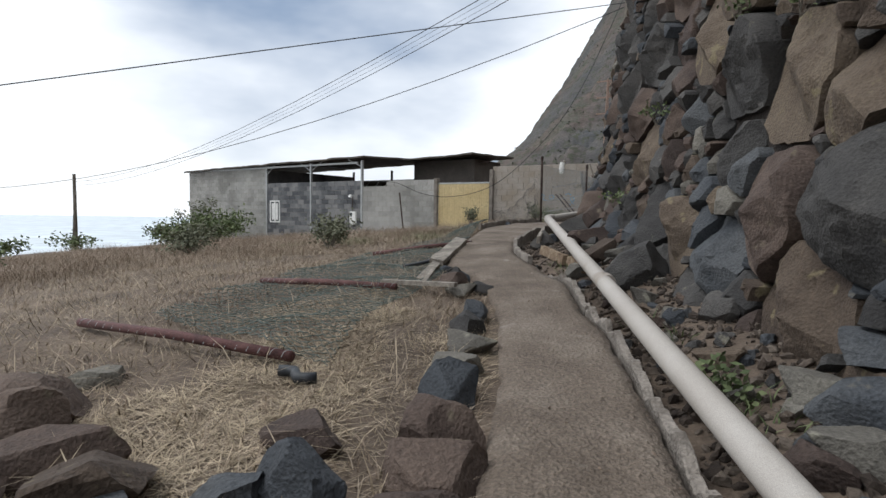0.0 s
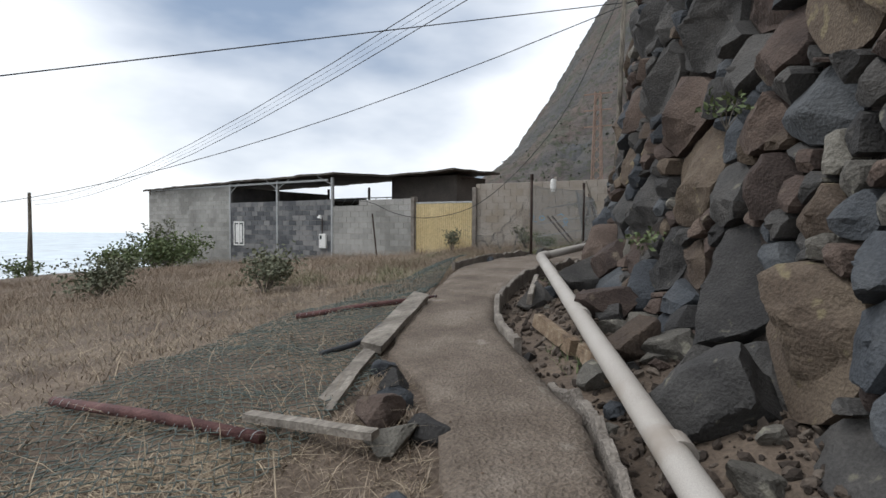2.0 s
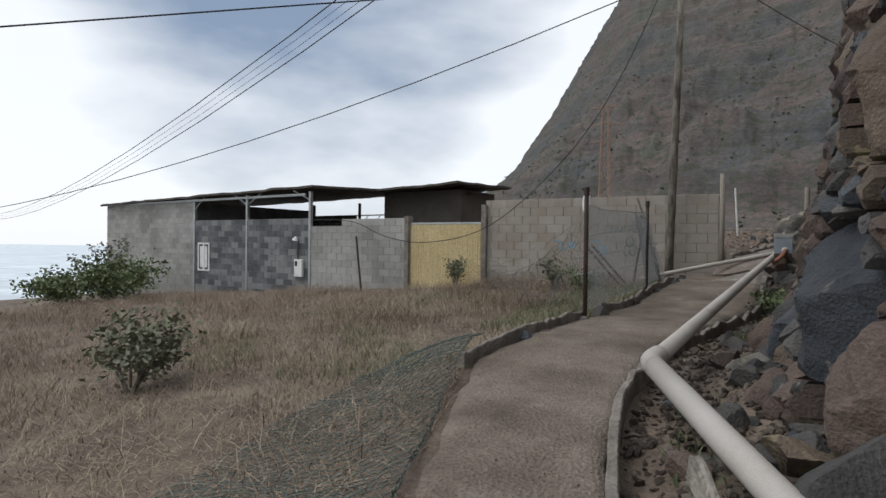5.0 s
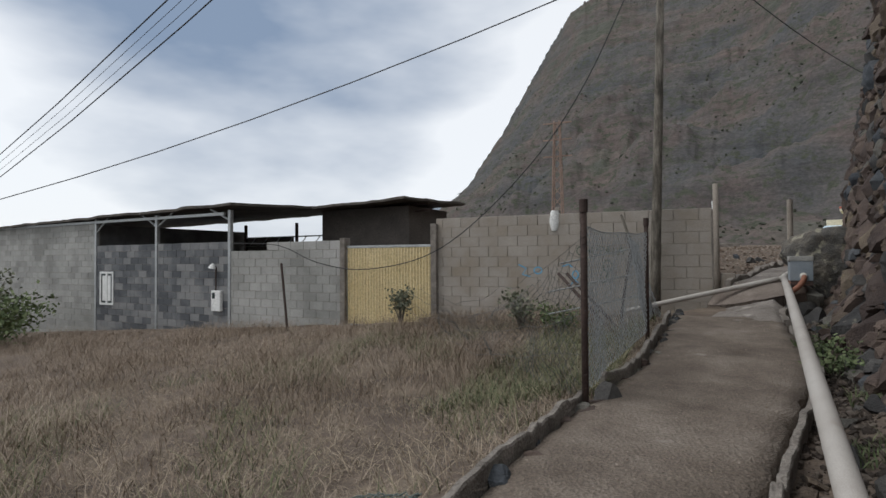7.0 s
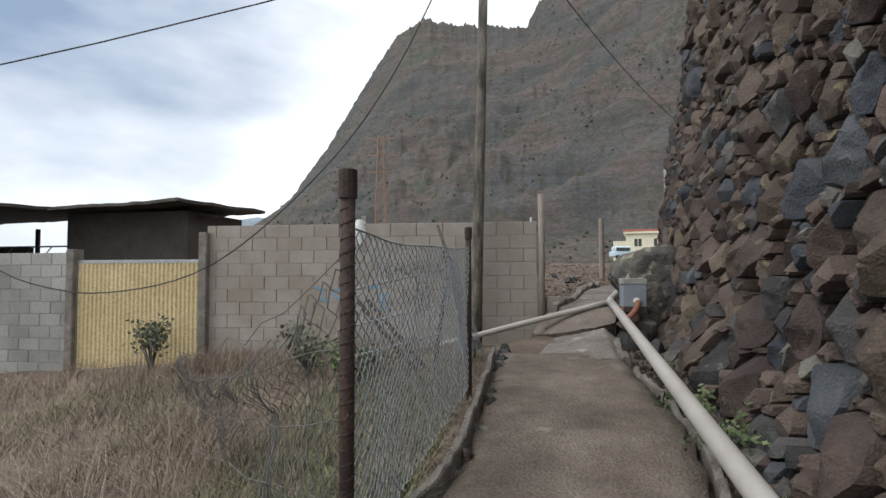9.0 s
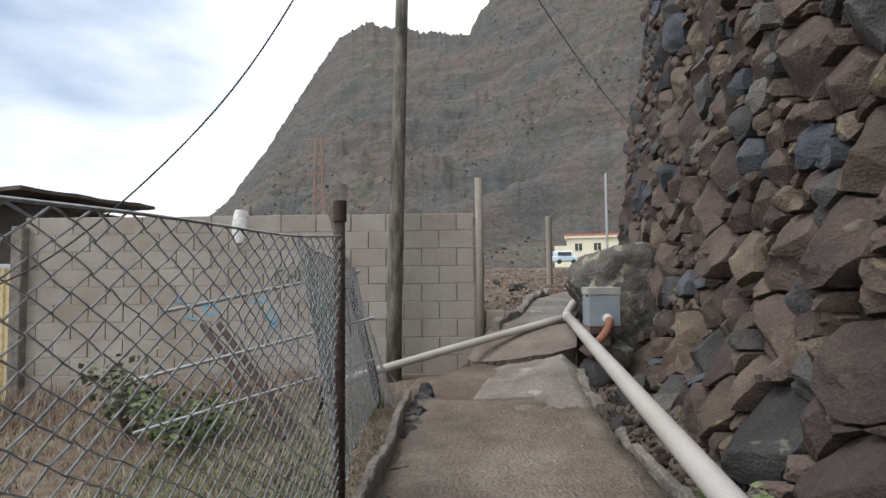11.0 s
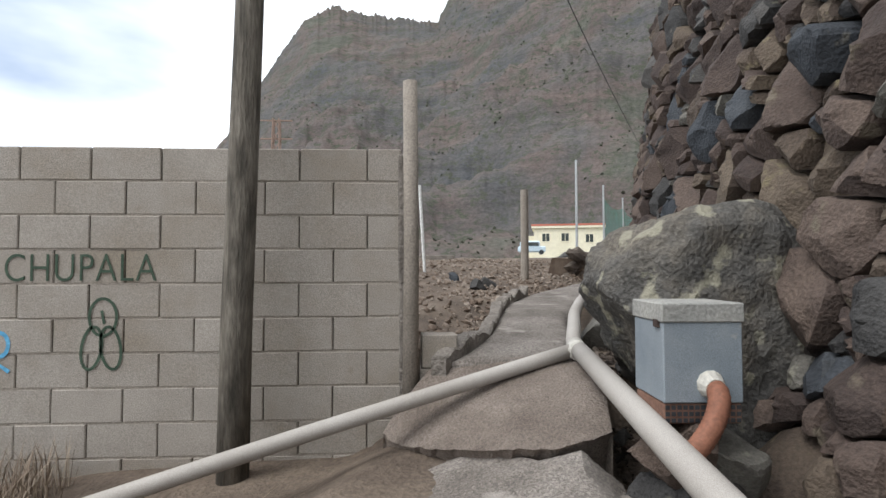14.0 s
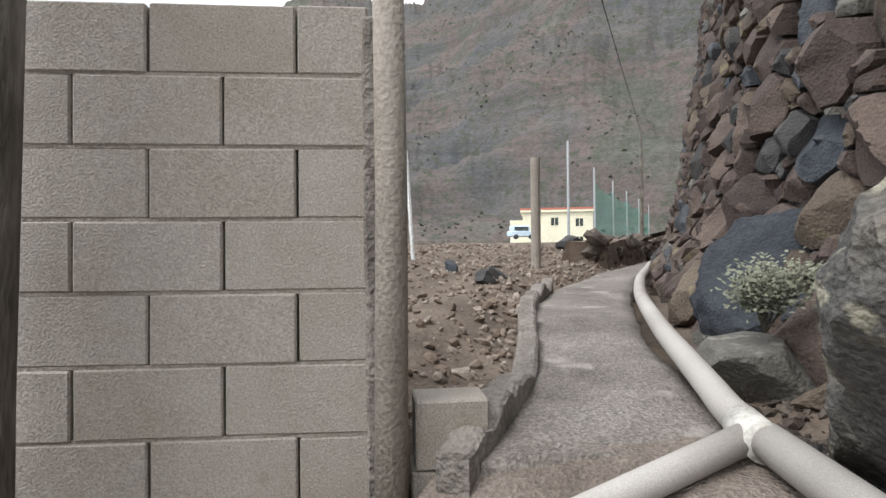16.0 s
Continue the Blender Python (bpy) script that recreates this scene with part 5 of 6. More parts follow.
# slumped mesh bundle round the folded post
pl = lambda u, v: Vector((-3.96 - 0.52 * v + 0.055 * math.cos(u * 6.28), 20.36 + 0.4 * v + 0.06 * math.sin(u * 6.28), 1.08 + 1.42 * v))
ob = wires("folded_mesh", mesh_wires(pl, 16, 40, 1.0, 0.012, rng), 0.003, M["wire"])
ob.parent = fence
ob.matrix_parent_inverse = fence.matrix_world.inverted()
# loose strands from the first post back to the field
strands = []
for k in range(4):
    z0, z1 = 2.3 - k * 0.34, 1.55 - k * 0.1
    end = Vector((-8.2 - 0.25 * k, 19.2 + 0.2 * k, max(0.75, z1)))
    ln = []
    for j in range(17):
        t = j / 16
        p = Vector((A[0], A[1], z0)).lerp(end, t)
        p.z -= 0.32 * math.sin(math.pi * t) * (1 + 0.3 * rng.random())
        ln.append(p + Vector((rng.uniform(-0.03, 0.03), rng.uniform(-0.03, 0.03), rng.uniform(-0.03, 0.03))))
    strands.append(ln)
sag_net = lambda u, v: Vector((A[0] - 3.6 * u, A[1] + 4.6 * u, (0.9 - 0.12 * u) + v * (1.42 - 0.95 * u - 0.42 * math.sin(math.pi * u)))) + Vector((0.1 * noise.noise((u * 9, v * 2, 6)), 0.22 * noise.noise((u * 6, v * 3, 1)), 0.07 * noise.noise((u * 8, v * 4, 2))))
ob = wires("slumped_net", mesh_wires(sag_net, 78, 22, 1.0, 0.008, rng), 0.0032, M["wire_old"])
ob.parent = fence
ob.matrix_parent_inverse = fence.matrix_world.inverted()
ob = wires("loose_strand", strands, 0.0028, M["wire_old"])
ob.parent = fence
ob.matrix_parent_inverse = fence.matrix_world.inverted()

# fallen mesh lying along the path
spine = spline([(-2.5, 3.1, 0), (-3.0, 4.2, 0), (-3.25, 5.3, 0), (-3.7, 6.8, 0), (-4.1, 8.3, 0), (-4.55, 9.8, 0), (-5.0, 11.2, 0), (-5.15, 12.3, 0)], 0.1)


def fallen(u, v):
    f = u * (len(spine) - 1)
    i = min(int(f), len(spine) - 2)
    p = spine[i].lerp(spine[i + 1], f - i)
    w = 1.15 * (1 - 0.45 * smooth((u - 0.55) / 0.45))
    x = p.x + (v - 0.5) * 2 * w
    y = p.y - (v - 0.5) * 0.25
    x = min(x, lerp(y, LEFT) - 0.12)
    lift = 0.05 + 0.07 * noise.noise((x * 1.6, y * 1.6, 7)) + 0.16 * smooth((u - 0.82) / 0.15) * (0.4 + v)
    return Vector((x, y, ground_z(x, y) + max(0.025, lift)))


ob = tagged(wires("fallen_mesh", mesh_wires(fallen, 190, 44, 1.0, 0.012, rng), 0.0042, M["wire_green"]), "collapsed green-grey chain-link mesh lying on dry grass", "wire mesh")
for a, b, lab in (((-3.8, 2.68), (-1.53, 2.84), "fallen dusty red steel pipe post with wire ties"), ((-4.2, 4.95), (-2.3, 5.1), "fallen dark red steel pipe post in the grass"), ((-4.85, 8.0), (-3.42, 9.02), "fallen brown steel pipe post across the mesh")):
    p = tagged(empty("fallen_post", pose(*a, ground_z(*a) + 0.06)), lab, "fence post", "fallen fence posts")
    v = Vector((b[0] - a[0], b[1] - a[1], ground_z(*b) + 0.02 - ground_z(*a)))
    part("shaft", tube([(0, 0, 0), v * 0.5 + Vector((0, 0, 0.02)), v], 0.036, 12), M["rust"], p, smooth_faces=True)
    rings = []
    for k in range(22):
        c = v * (k + 0.5) / 22
        s = v.normalized().cross(Vector((0, 0, 1)))
        rings.append([c + (s * math.cos(q) + Vector((0, 0, 1)) * math.sin(q)) * 0.039 + v.normalized() * 0.012 * q for q in (0, 0.8, 1.6, 2.4, 3.2)])
    w = wires("wire_tie", rings, 0.003, M["wire"])
    w.parent = p


# ---- timber beside the path ----
def plank(a, b, width, thick, tilt, label, seed, material=M["plank"]):
    a, b = Vector(a), Vector(b)
    L = (b - a).length
    bm = bmesh.new()
    n = 14
    rows = []
    for i in range(n + 1):
        t = i / n
        w = width * (1 + 0.12 * noise.noise((t * 4, seed, 0)))
        h = thick * (1 + 0.15 * noise.noise((t * 5, seed, 4)))
        end = 0.05 * noise.noise((seed, i, 1)) if i in (0, n) else 0
        rows.append([bm.verts.new((L * t + end * q, o * w / 2, z * h)) for o, z, q in ((-1, 0, 1), (-0.94, 1, -1), (-0.3, 1.04, 1), (0.35, 0.98, -1), (0.95, 1, 1), (1, 0, -1))])
    for p, q in zip(rows, rows[1:]):
        for k in range(6):
            bm.faces.new((p[k], p[(k + 1) % 6], q[(k + 1) % 6], q[k]))
    bm.faces.new(rows[0])
    bm.faces.new(rows[-1])
    bmesh.ops.recalc_face_normals(bm, faces=bm.faces)
    ob = tagged(link("plank", bm, material), label, "plank", "old planks by the path")
    d = (b - a).normalized()
    ob.matrix_world = Matrix.Translation(a) @ d.to_track_quat("X", "Z").to_matrix().to_4x4() @ pose(0, 0, 0, tilt, 0, 0)
    return ob


plank((-2.86, 6.85, 0.36), (-3.5, 8.75, 0.58), 0.2, 0.07, 12, "weathered split grey plank lying at the path's edge", 1)
plank((-2.42, 5.75, 0.25), (-2.8, 6.75, 0.36), 0.11, 0.045, 18, "broken grey plank among stones", 2)
plank((-2.62, 5.28, 0.27), (-1.72, 5.38, 0.29), 0.09, 0.045, 0, "bleached wooden batten lying on the straw", 3)
plank((-2.3, 5.65, 0.25), (-2.42, 6.05, 0.36), 0.05, 0.03, 10, "short bleached wooden stick among stones", 4)
plank((-1.2, 7.42, 0.4), (-1.78, 8.15, 0.48), 0.09, 0.13, 8, "ochre-stained broken timber in the ditch", 5, M["timber"])
plank((-0.78, 6.9, 0.36), (-1.12, 7.36, 0.4), 0.09, 0.13, 8, "rusty broken timber in the ditch", 6, M["timber"])
plank((-2.1, 8.8, 0.6), (-2.45, 10.0, 0.72), 0.06, 0.12, 5, "narrow grey board standing in the ditch", 7)


# ---- rocks ----
rocks = [rock_mesh(k) for k in range(10)]
rng = random.Random(21)


def rock(x, y, r, label, group, lift=0.35, flat=0.75, z=None, mesh=None):
    ob = tagged(new("rock", rng.choice(rocks) if mesh is None else mesh), label, "rock", group)
    zz = ground_z(x, y) if z is None else z
    ob.matrix_world = pose(x, y, zz + r * flat * lift, rng.uniform(-15, 15), rng.uniform(-15, 15), rng.uniform(0, 360)) @ Matrix.Diagonal((r * rng.uniform(0.85, 1.25), r * rng.uniform(0.8, 1.1), r * flat * rng.uniform(0.85, 1.15), 1))
    return ob


KERB_ROCKS = [(0.1, 1.75, 0.2), (-0.02, 2.2, 0.22), (-0.25, 2.5, 0.2), (-0.42, 3.0, 0.24), (-0.62, 3.45, 0.19), (-0.8, 3.9, 0.2), (-1.0, 4.3, 0.17), (-1.12, 4.65, 0.16), (-1.3, 5.0, 0.15), (-0.35, 1.75, 0.22), (-0.7, 2.1, 0.18), (-1.75, 5.55, 0.17), (-1.95, 5.75, 0.15), (-2.05, 6.05, 0.16), (-1.62, 5.75, 0.13), (-2.25, 6.35, 0.14), (-2.5, 6.6, 0.12)]
for x, y, r in KERB_ROCKS:
    rock(x, y, r, "dark grey angular rock edging the footpath", "rocks edging the footpath", 0.25)
# heap of rocks at the field's near corner
for x, y, r in [(-1.75, 1.6, 0.24), (-2.1, 1.75, 0.25), (-1.35, 1.55, 0.24), (-1.0, 1.5, 0.26), (-2.35, 1.55, 0.2), (-0.75, 1.35, 0.2), (-1.7, 1.25, 0.22), (-1.25, 1.15, 0.22), (-2.1, 1.2, 0.24), (-0.6, 1.8, 0.16), (-2.6, 1.95, 0.18), (-2.45, 2.3, 0.15)]:
    rock(x + 0.05, y - 0.22, r, "dark volcanic rock in a heap on dry grass", "heap of field rocks", 0.3)
# foot of the rubble wall and ditch
for k in range(230):
    y = rng.uniform(1.5, 24.5)
    xr = lerp(y, RIGHT)
    xw = float(np.interp(y, wall_xy[:, 1], wall_xy[:, 0]))
    t = rng.random() ** 0.6
    x = xr + 0.12 + (xw - xr - 0.1) * t
    r = rng.uniform(0.04, 0.09) if rng.random() < 0.62 else rng.uniform(0.1, 0.2) * (0.5 + 0.6 * t)
    if 21.2 < y < 22.2 and x > -1.9:
        continue
    rock(x, y, r, "loose volcanic rock at the foot of the rubble wall", "loose rocks below the wall", 0.3)
for x, y, r, lab in [(-2.2, 9.35, 0.22, "dark blue-grey rock lying under the pipe"), (-0.1, 6.5, 0.34, "large loose rock below the wall"), (-1.15, 8.3, 0.3, "large rounded rock below the wall"), (-1.7, 9.9, 0.33, "large rock at the wall's foot"), (-0.75, 7.3, 0.3, "broad rock at the wall's foot"), (-0.42, 7.3, 0.2, "blue-grey rock in the ditch"), (-0.85, 7.0, 0.16, "brown rock in the ditch"), (-0.2, 6.7, 0.24, "olive-grey rock at the wall's foot"), (-4.05, 14.9, 0.17, "grey rock beside the fence post"), (-1.55, 20.5, 0.2, "brown rock beside the pipe"), (-1.0, 23.9, 0.3, "grey rock by the lane"), (-0.7, 24.6, 0.22, "pale flat rock by the lane")]:
    rock(x, y, r, lab, "", 0.4)
for k in range(60):
    y = rng.uniform(12.6, 20.8)
    rock(lerp(y, LEFT) + rng.uniform(-0.05, 0.12), y, rng.uniform(0.03, 0.11), "small broken stone along the fence kerb", "stones along the fence", 0.4)
# the great lichen-covered boulder behind the box, undercut over the pipe, and a dark one beyond it
def boulder(at, size, turn, cuts, seed, material, label):
    bm = bmesh.new()
    bmesh.ops.create_icosphere(bm, subdivisions=6, radius=1)
    brng = random.Random(seed)
    planes = [(Vector((brng.gauss(0, 1), brng.gauss(0, 1), brng.gauss(0, 0.8))).normalized(), brng.uniform(0.7, 0.92)) for _ in range(9)] + [(Vector(c[:3]).normalized(), c[3]) for c in cuts]
    for v in bm.verts:
        q = v.co.copy()
        for nrm, c in planes:
            over = q.dot(nrm) - c
            if over > 0:
                q -= nrm * over
        v.co = q + q.normalized() * (0.1 * noise.noise(q * 1.5 + Vector((seed, 0, 0))) + 0.06 * noise.noise(q * 3.3) + 0.035 * noise.noise(q * 7) + 0.02 * noise.noise(q * 15) + 0.01 * noise.noise(q * 32))
    ob = tagged(link("boulder", bm, material, True), label, "boulder")
    ob.data.set_sharp_from_angle(angle=radians(30))
    ob.matrix_world = pose(*at, 0, 0, turn) @ Matrix.Diagonal((*size, 1))
    return ob


boulder((-1.03, 22.3, 1.84), (0.92, 0.84, 0.9), 0, [(-0.8, 0.0, -0.6, 0.46), (-0.75, 0.62, 0.1, 0.72), (-0.3, -0.95, 0.15, 0.86), (0, 0.1, 1, 0.86)], 3, M["boulder"], "huge dark boulder with pale lichen under the wall")
boulder((-0.22, 24.5, 2.02), (0.6, 0.78, 0.66), 25, [(-0.8, -0.2, 0.6, 0.6), (-0.6, -0.6, -0.5, 0.66)], 8, STONES[1], "dark angular boulder beside the upper pipe")


def stones_stuff(name, label, places, lo, hi, material, flat=0.7):
    """Uncountable small stones as one mesh."""
    r2 = random.Random(hash(label) % 7 + len(places))
    bm = bmesh.new()
    bmesh.ops.create_icosphere(bm, subdivisions=1, radius=1)
    bv = [v.co.copy() for v in bm.verts]
    bf = [[v.index for v in f.verts] for f in bm.faces]
    bm.free()
    V, F = [], []
    for x, y, z in places:
        r = lo + (hi - lo) * r2.random() ** 2
        m = pose(x, y, z + r * 0.2, r2.uniform(0, 60), r2.uniform(0, 60), r2.uniform(0, 360)) @ Matrix.Diagonal((r * r2.uniform(0.8, 1.5), r * r2.uniform(0.6, 1), r * flat * r2.uniform(0.5, 1), 1))
        b = len(V)
        V += [m @ (v * r2.uniform(0.75, 1.15)) for v in bv]
        F += [[b + i for i in f] for f in bf]
    me = bpy.data.meshes.new(name)
    me.from_pydata(V, [], F)
    me.materials.append(material)
    return tagged(new(name, me), label, kind="stuff")


M["ditch"] = surface("ditch_rubble", [(0.036, 0.028, 0.023), (0.07, 0.054, 0.043), (0.13, 0.107, 0.088)], 3, 0.92, 0.5, 40, rand="island", spread=0.3)
pl = []
for k in range(9500):
    y = rng.uniform(1, 24)
    xr, xw = lerp(y, RIGHT), float(np.interp(y, wall_xy[:, 1], wall_xy[:, 0]))
    x = rng.uniform(xr + 0.06, xw + 0.1)
    pl.append((x, y, ground_z(x, y)))
stones_stuff("ditch_gravel", "brown volcanic rubble and gravel in the ditch", pl, 0.008, 0.055, M["ditch"])
pl = []
for k in range(9000):
    y = rng.uniform(23.4, 40)
    x = lerp(y, LEFT) - 0.15 - rng.random() ** 1.5 * 9
    pl.append((x, y, ground_z(x, y)))
M["rubble"] = surface("rubble", [(0.13, 0.094, 0.071), (0.2, 0.155, 0.12), (0.28, 0.235, 0.195)], 3, 0.92, 0.4, 40, rand="island", spread=0.25)
stones_stuff("rubble", "broken stone rubble beside the lane", pl, 0.01, 0.062, M["rubble"])
pl = [(x, y, path_z(y) + 0.0) for y, x in ((yy, rng.uniform(lerp(yy, LEFT) + 0.03, lerp(yy, RIGHT) - 0.03)) for yy in (rng.uniform(0, 21.4) for _ in range(700)))]
stones_stuff("grit", "loose grit on the footpath", pl, 0.003, 0.012, M["rubble"])


# ---- grass and plants ----
def blades(name, label, count, pick, height, width, bend, material, seed):
    """Many thin bent blades as one mesh: pick gives the foot."""
    r2 = random.Random(seed)
    V, F = [], []
    for _ in range(count):
        got = pick(r2)
        if not got:
            continue
        x, y, s = got
        z = ground_z(x, y) - 0.02
        a = r2.uniform(0, 6.283)
        h = height * s * r2.uniform(0.5, 1.25)
        bnd = bend * h * r2.uniform(0.3, 1.4)
        w = width * r2.uniform(0.6, 1.3)
        dx, dy = math.cos(a), math.sin(a)
        b = len(V)
        V += [(x - dy * w, y + dx * w, z), (x + dy * w, y - dx * w, z),
              (x + dx * bnd * 0.35 - dy * w * 0.8, y + dy * bnd * 0.35 + dx * w * 0.8, z + h * 0.6), (x + dx * bnd * 0.35 + dy * w * 0.8, y + dy * bnd * 0.35 - dx * w * 0.8, z + h * 0.6),
              (x + dx * bnd, y + dy * bnd, z + h)]
        F += [(b, b + 1, b + 3, b + 2), (b + 2, b + 3, b + 4)]
    me = bpy.data.meshes.new(name)
    me.from_pydata(V, [], F)
    me.materials.append(material)
    return tagged(new(name, me), label, "grass", kind="stuff")


def tall(r2):
    x, y = -4.3 - 22 * r2.random() ** 1.3, 3.0 + 19.7 * r2.random()
    d = lerp(y, LEFT) - x
    if d < 0.3 or (x > -5.2 and y > 20.4):
        return None
    n = noise.noise((x * 0.5, y * 0.5, 2)) + 0.6 * noise.noise((x * 1.9, y * 1.9, 4))
    bare = smooth((10.5 - y) / 6) * smooth((x + 11) / 5)
    if r2.random() < 0.25 - n * 0.5 + bare * 0.8:
        return None
    near = smooth((x + 10) / 4) * smooth((17 - y) / 3)
    if r2.random() < 0.7 * near:
        return None
    return x, y, max(0.25, (0.75 + 0.9 * n) * (1 - 0.55 * bare) * (1 - 0.5 * near))


def low(r2):
    y = r2.uniform(0.5, 22.5)
    x = lerp(y, LEFT) - 0.1 - 12 * r2.random() ** 1.6
    if (x > -5.0 and y > 20.4) or noise.noise((x * 0.9, y * 0.9, 12)) < -0.15 and r2.random() < 0.85:
        return None
    return x, y, 1.0


def straw(r2):
    y = r2.uniform(0.5, 21.5)
    x = lerp(y, LEFT) - 0.15 - 8 * r2.random() ** 1.3
    if x > -5.0 and y > 20.4:
        return None
    if noise.noise((x * 1.4, y * 1.4, 22)) < -0.2 and r2.random() < 0.8:
        return None
    return x, y, 1.0


blades("tall_dry_grass", "tall brown dry grass across the field", 110000, tall, 0.34, 0.0032, 1.25, M["straw"], 1)
blades("short_dry_grass", "short matted brown grass on the field", 60000, low, 0.09, 0.0035, 1.8, M["straw"], 2)
blades("straw_litter", "pale flattened straw on bare soil", 95000, straw, 0.045, 0.003, 4.5, M["straw_pale"], 3)
blades("straw_stalk", "long pale fallen stalks among the grass", 9000, lambda r2: (lambda y: (lerp(y, LEFT) - 0.3 - 10 * r2.random() ** 1.2, y, 1.0))(r2.uniform(1, 21.5)), 0.17, 0.0032, 2.4, M["straw_pale"], 7)


def mat(r2):
    y = r2.uniform(0.6, 5.2)
    x = lerp(y, LEFT) - 0.1 - 2.4 * r2.random()
    if noise.noise((x * 1.1, y * 1.1, 31)) < -0.1:
        return None
    return x, y, 1.0


blades("straw_mat", "thick mat of bleached straw beside the path", 26000, mat, 0.05, 0.0032, 5.0, M["straw_mat"], 8)


def weedy(r2):
    y = r2.uniform(11.5, 22)
    x = lerp(y, LEFT) - 0.3 - 7 * r2.random()
    if (x > -5.0 and y > 20.4) or noise.noise((x * 0.7, y * 0.7, 41)) < 0.08:
        return None
    return x, y, 1.0


blades("green_weeds", "grey-green weeds mixed into the dry grass", 16000, weedy, 0.2, 0.0036, 1.3, M["grass_green"], 9)


def wall_weed(r2):
    x, y = r2.uniform(-9.6, -5.3), 22.9 - 1.6 * r2.random() ** 1.5
    return x, y, 1.0


blades("wall_grass", "dry and green weeds at the block wall's foot", 3500, wall_weed, 0.35, 0.004, 0.5, M["straw"], 4)
blades("fence_grass", "green weeds under the chain-link fence", 7000, lambda r2: (-4.15 - 1.8 * r2.random() ** 1.2, r2.uniform(15, 20.6), 1.0), 0.19, 0.004, 1.3, M["grass_green"], 5)
blades("ditch_weeds", "green weeds between wall and pipe", 2600, lambda r2: (lambda y: (lerp(y, RIGHT) + r2.uniform(0.35, 0.7), y, 1.0) if noise.noise((y * 1.3, 0, 5)) > 0.1 else None)(r2.uniform(2, 20)), 0.12, 0.006, 0.9, M["leaf"], 6)


def bush(x, y, r, h, leaves, leaf, material, label, seed, twigs=9, z=None, spread=1.0):
    """A shrub of thin stems with many small leaves in loose clumps."""
    r2 = random.Random(seed)
    z0 = ground_z(x, y) if z is None else z
    b = tagged(empty("shrub", pose(x, y, z0)), label, "shrub")
    tips = []
    for k in range(twigs):
        a = r2.uniform(0, 6.283)
        q = r * r2.uniform(0.2, 1.0) * spread
        tip = Vector((math.cos(a) * q, math.sin(a) * q, h * r2.uniform(0.45, 1.0)))
        mid = tip * 0.5 + Vector((r2.uniform(-0.1, 0.1) * r, r2.uniform(-0.1, 0.1) * r, 0.1 * h))
        part("stem", tube([(0, 0, -0.05), mid, tip], [0.02 * h, 0.012 * h, 0.004 * h], 5), M["wood_pole"], b)
        tips += [tip, mid.lerp(tip, 0.55), mid]
    V, F = [], []
    for k in range(leaves):
        c = r2.choice(tips)
        p = c + Vector((r2.gauss(0, 1), r2.gauss(0, 1), r2.gauss(0, 0.8))) * r * 0.17
        p.z = max(0.02, p.z)
        d = Vector((r2.gauss(0, 1), r2.gauss(0, 1), r2.gauss(0.3, 0.7))).normalized()
        s = d.orthogonal().normalized() * leaf * r2.uniform(0.2, 0.4)
        L = leaf * r2.uniform(0.7, 1.4)
        i = len(V)
        V += [p, p + d * L * 0.5 + s, p + d * L, p + d * L * 0.5 - s]
        F.append((i, i + 1, i + 2, i + 3))
    me = bpy.data.meshes.new("leaves")
    me.from_pydata(V, [], F)
    me.materials.append(material)
    lv = new("leaves", me)
    lv.parent = b
    return b


bush(-24.8, 19.8, 1.9, 1.45, 2600, 0.16, M["leaf"], "green bush in front of the pale shed wall", 1, 16)
bush(-27.4, 19.2, 1.6, 1.2, 1700, 0.16, M["leaf"], "green bush at the field's edge", 2, 12)
bush(-28.5, 21.5, 1.2, 2.6, 500, 0.16, M["leaf_grey"], "thin tall shrub beside the shed", 3, 7)
bush(-8.3, 10.7, 0.75, 0.8, 1500, 0.075, M["leaf_grey"], "grey-green shrub in dry grass", 4, 14)
bush(-13.2, 10.3, 0.95, 0.85, 1500, 0.09, M["leaf_grey"], "broad grey-green shrub in the field", 5, 18)
bush(-6.6, 20.6, 0.5, 0.8, 420, 0.08, M["leaf_grey"], "scrubby weed before the block wall", 6, 14)
bush(-10.4, 22.4, 0.45, 0.95, 420, 0.09, M["leaf_grey"], "tall weed before the yellow gate", 7, 12)
bush(-5.6, 19.8, 0.5, 0.6, 500, 0.07, M["leaf"], "green weed behind the fence", 8, 12)
bush(-14.2, 5.6, 0.7, 0.7, 420, 0.1, M["leaf"], "low green shrub in the dry field", 9, 10)
for i, (x, y) in enumerate(((-33, 8), (-36, 14), (-38, 19), (-31, 4.5), (-40, 11), (-27, 1.0), (-35, 2))):
    bush(x, y, 1.4, 1.0, 420, 0.2, M["leaf"], "low green shrub along the field's seaward edge", 20 + i, 8)
bush(0.95, 3.6, 0.2, 0.22, 120, 0.05, M["leaf"], "small green plant among ditch stones", 12, 6)
bush(-1.95, 16.9, 0.35, 0.32, 260, 0.06, M["leaf"], "green weed between pipe and rubble wall", 13, 9)
bush(-1.95, 17.8, 0.3, 0.28, 200, 0.06, M["leaf"], "green weed between pipe and rubble wall", 14, 9)
for i, (y, h) in enumerate(((6.2, 3.3), (4.7, 2.4), (5.1, 3.4), (7.4, 1.9), (5.6, 2.6), (8.6, 0.8))):
    p = on_wall(S_OF(y), h, 0.2)
    bush(p.x, p.y, 0.22, 0.22, 60, 0.06, M["leaf"], "little green plant growing from the rubble wall", 40 + i, 6, z=p.z)
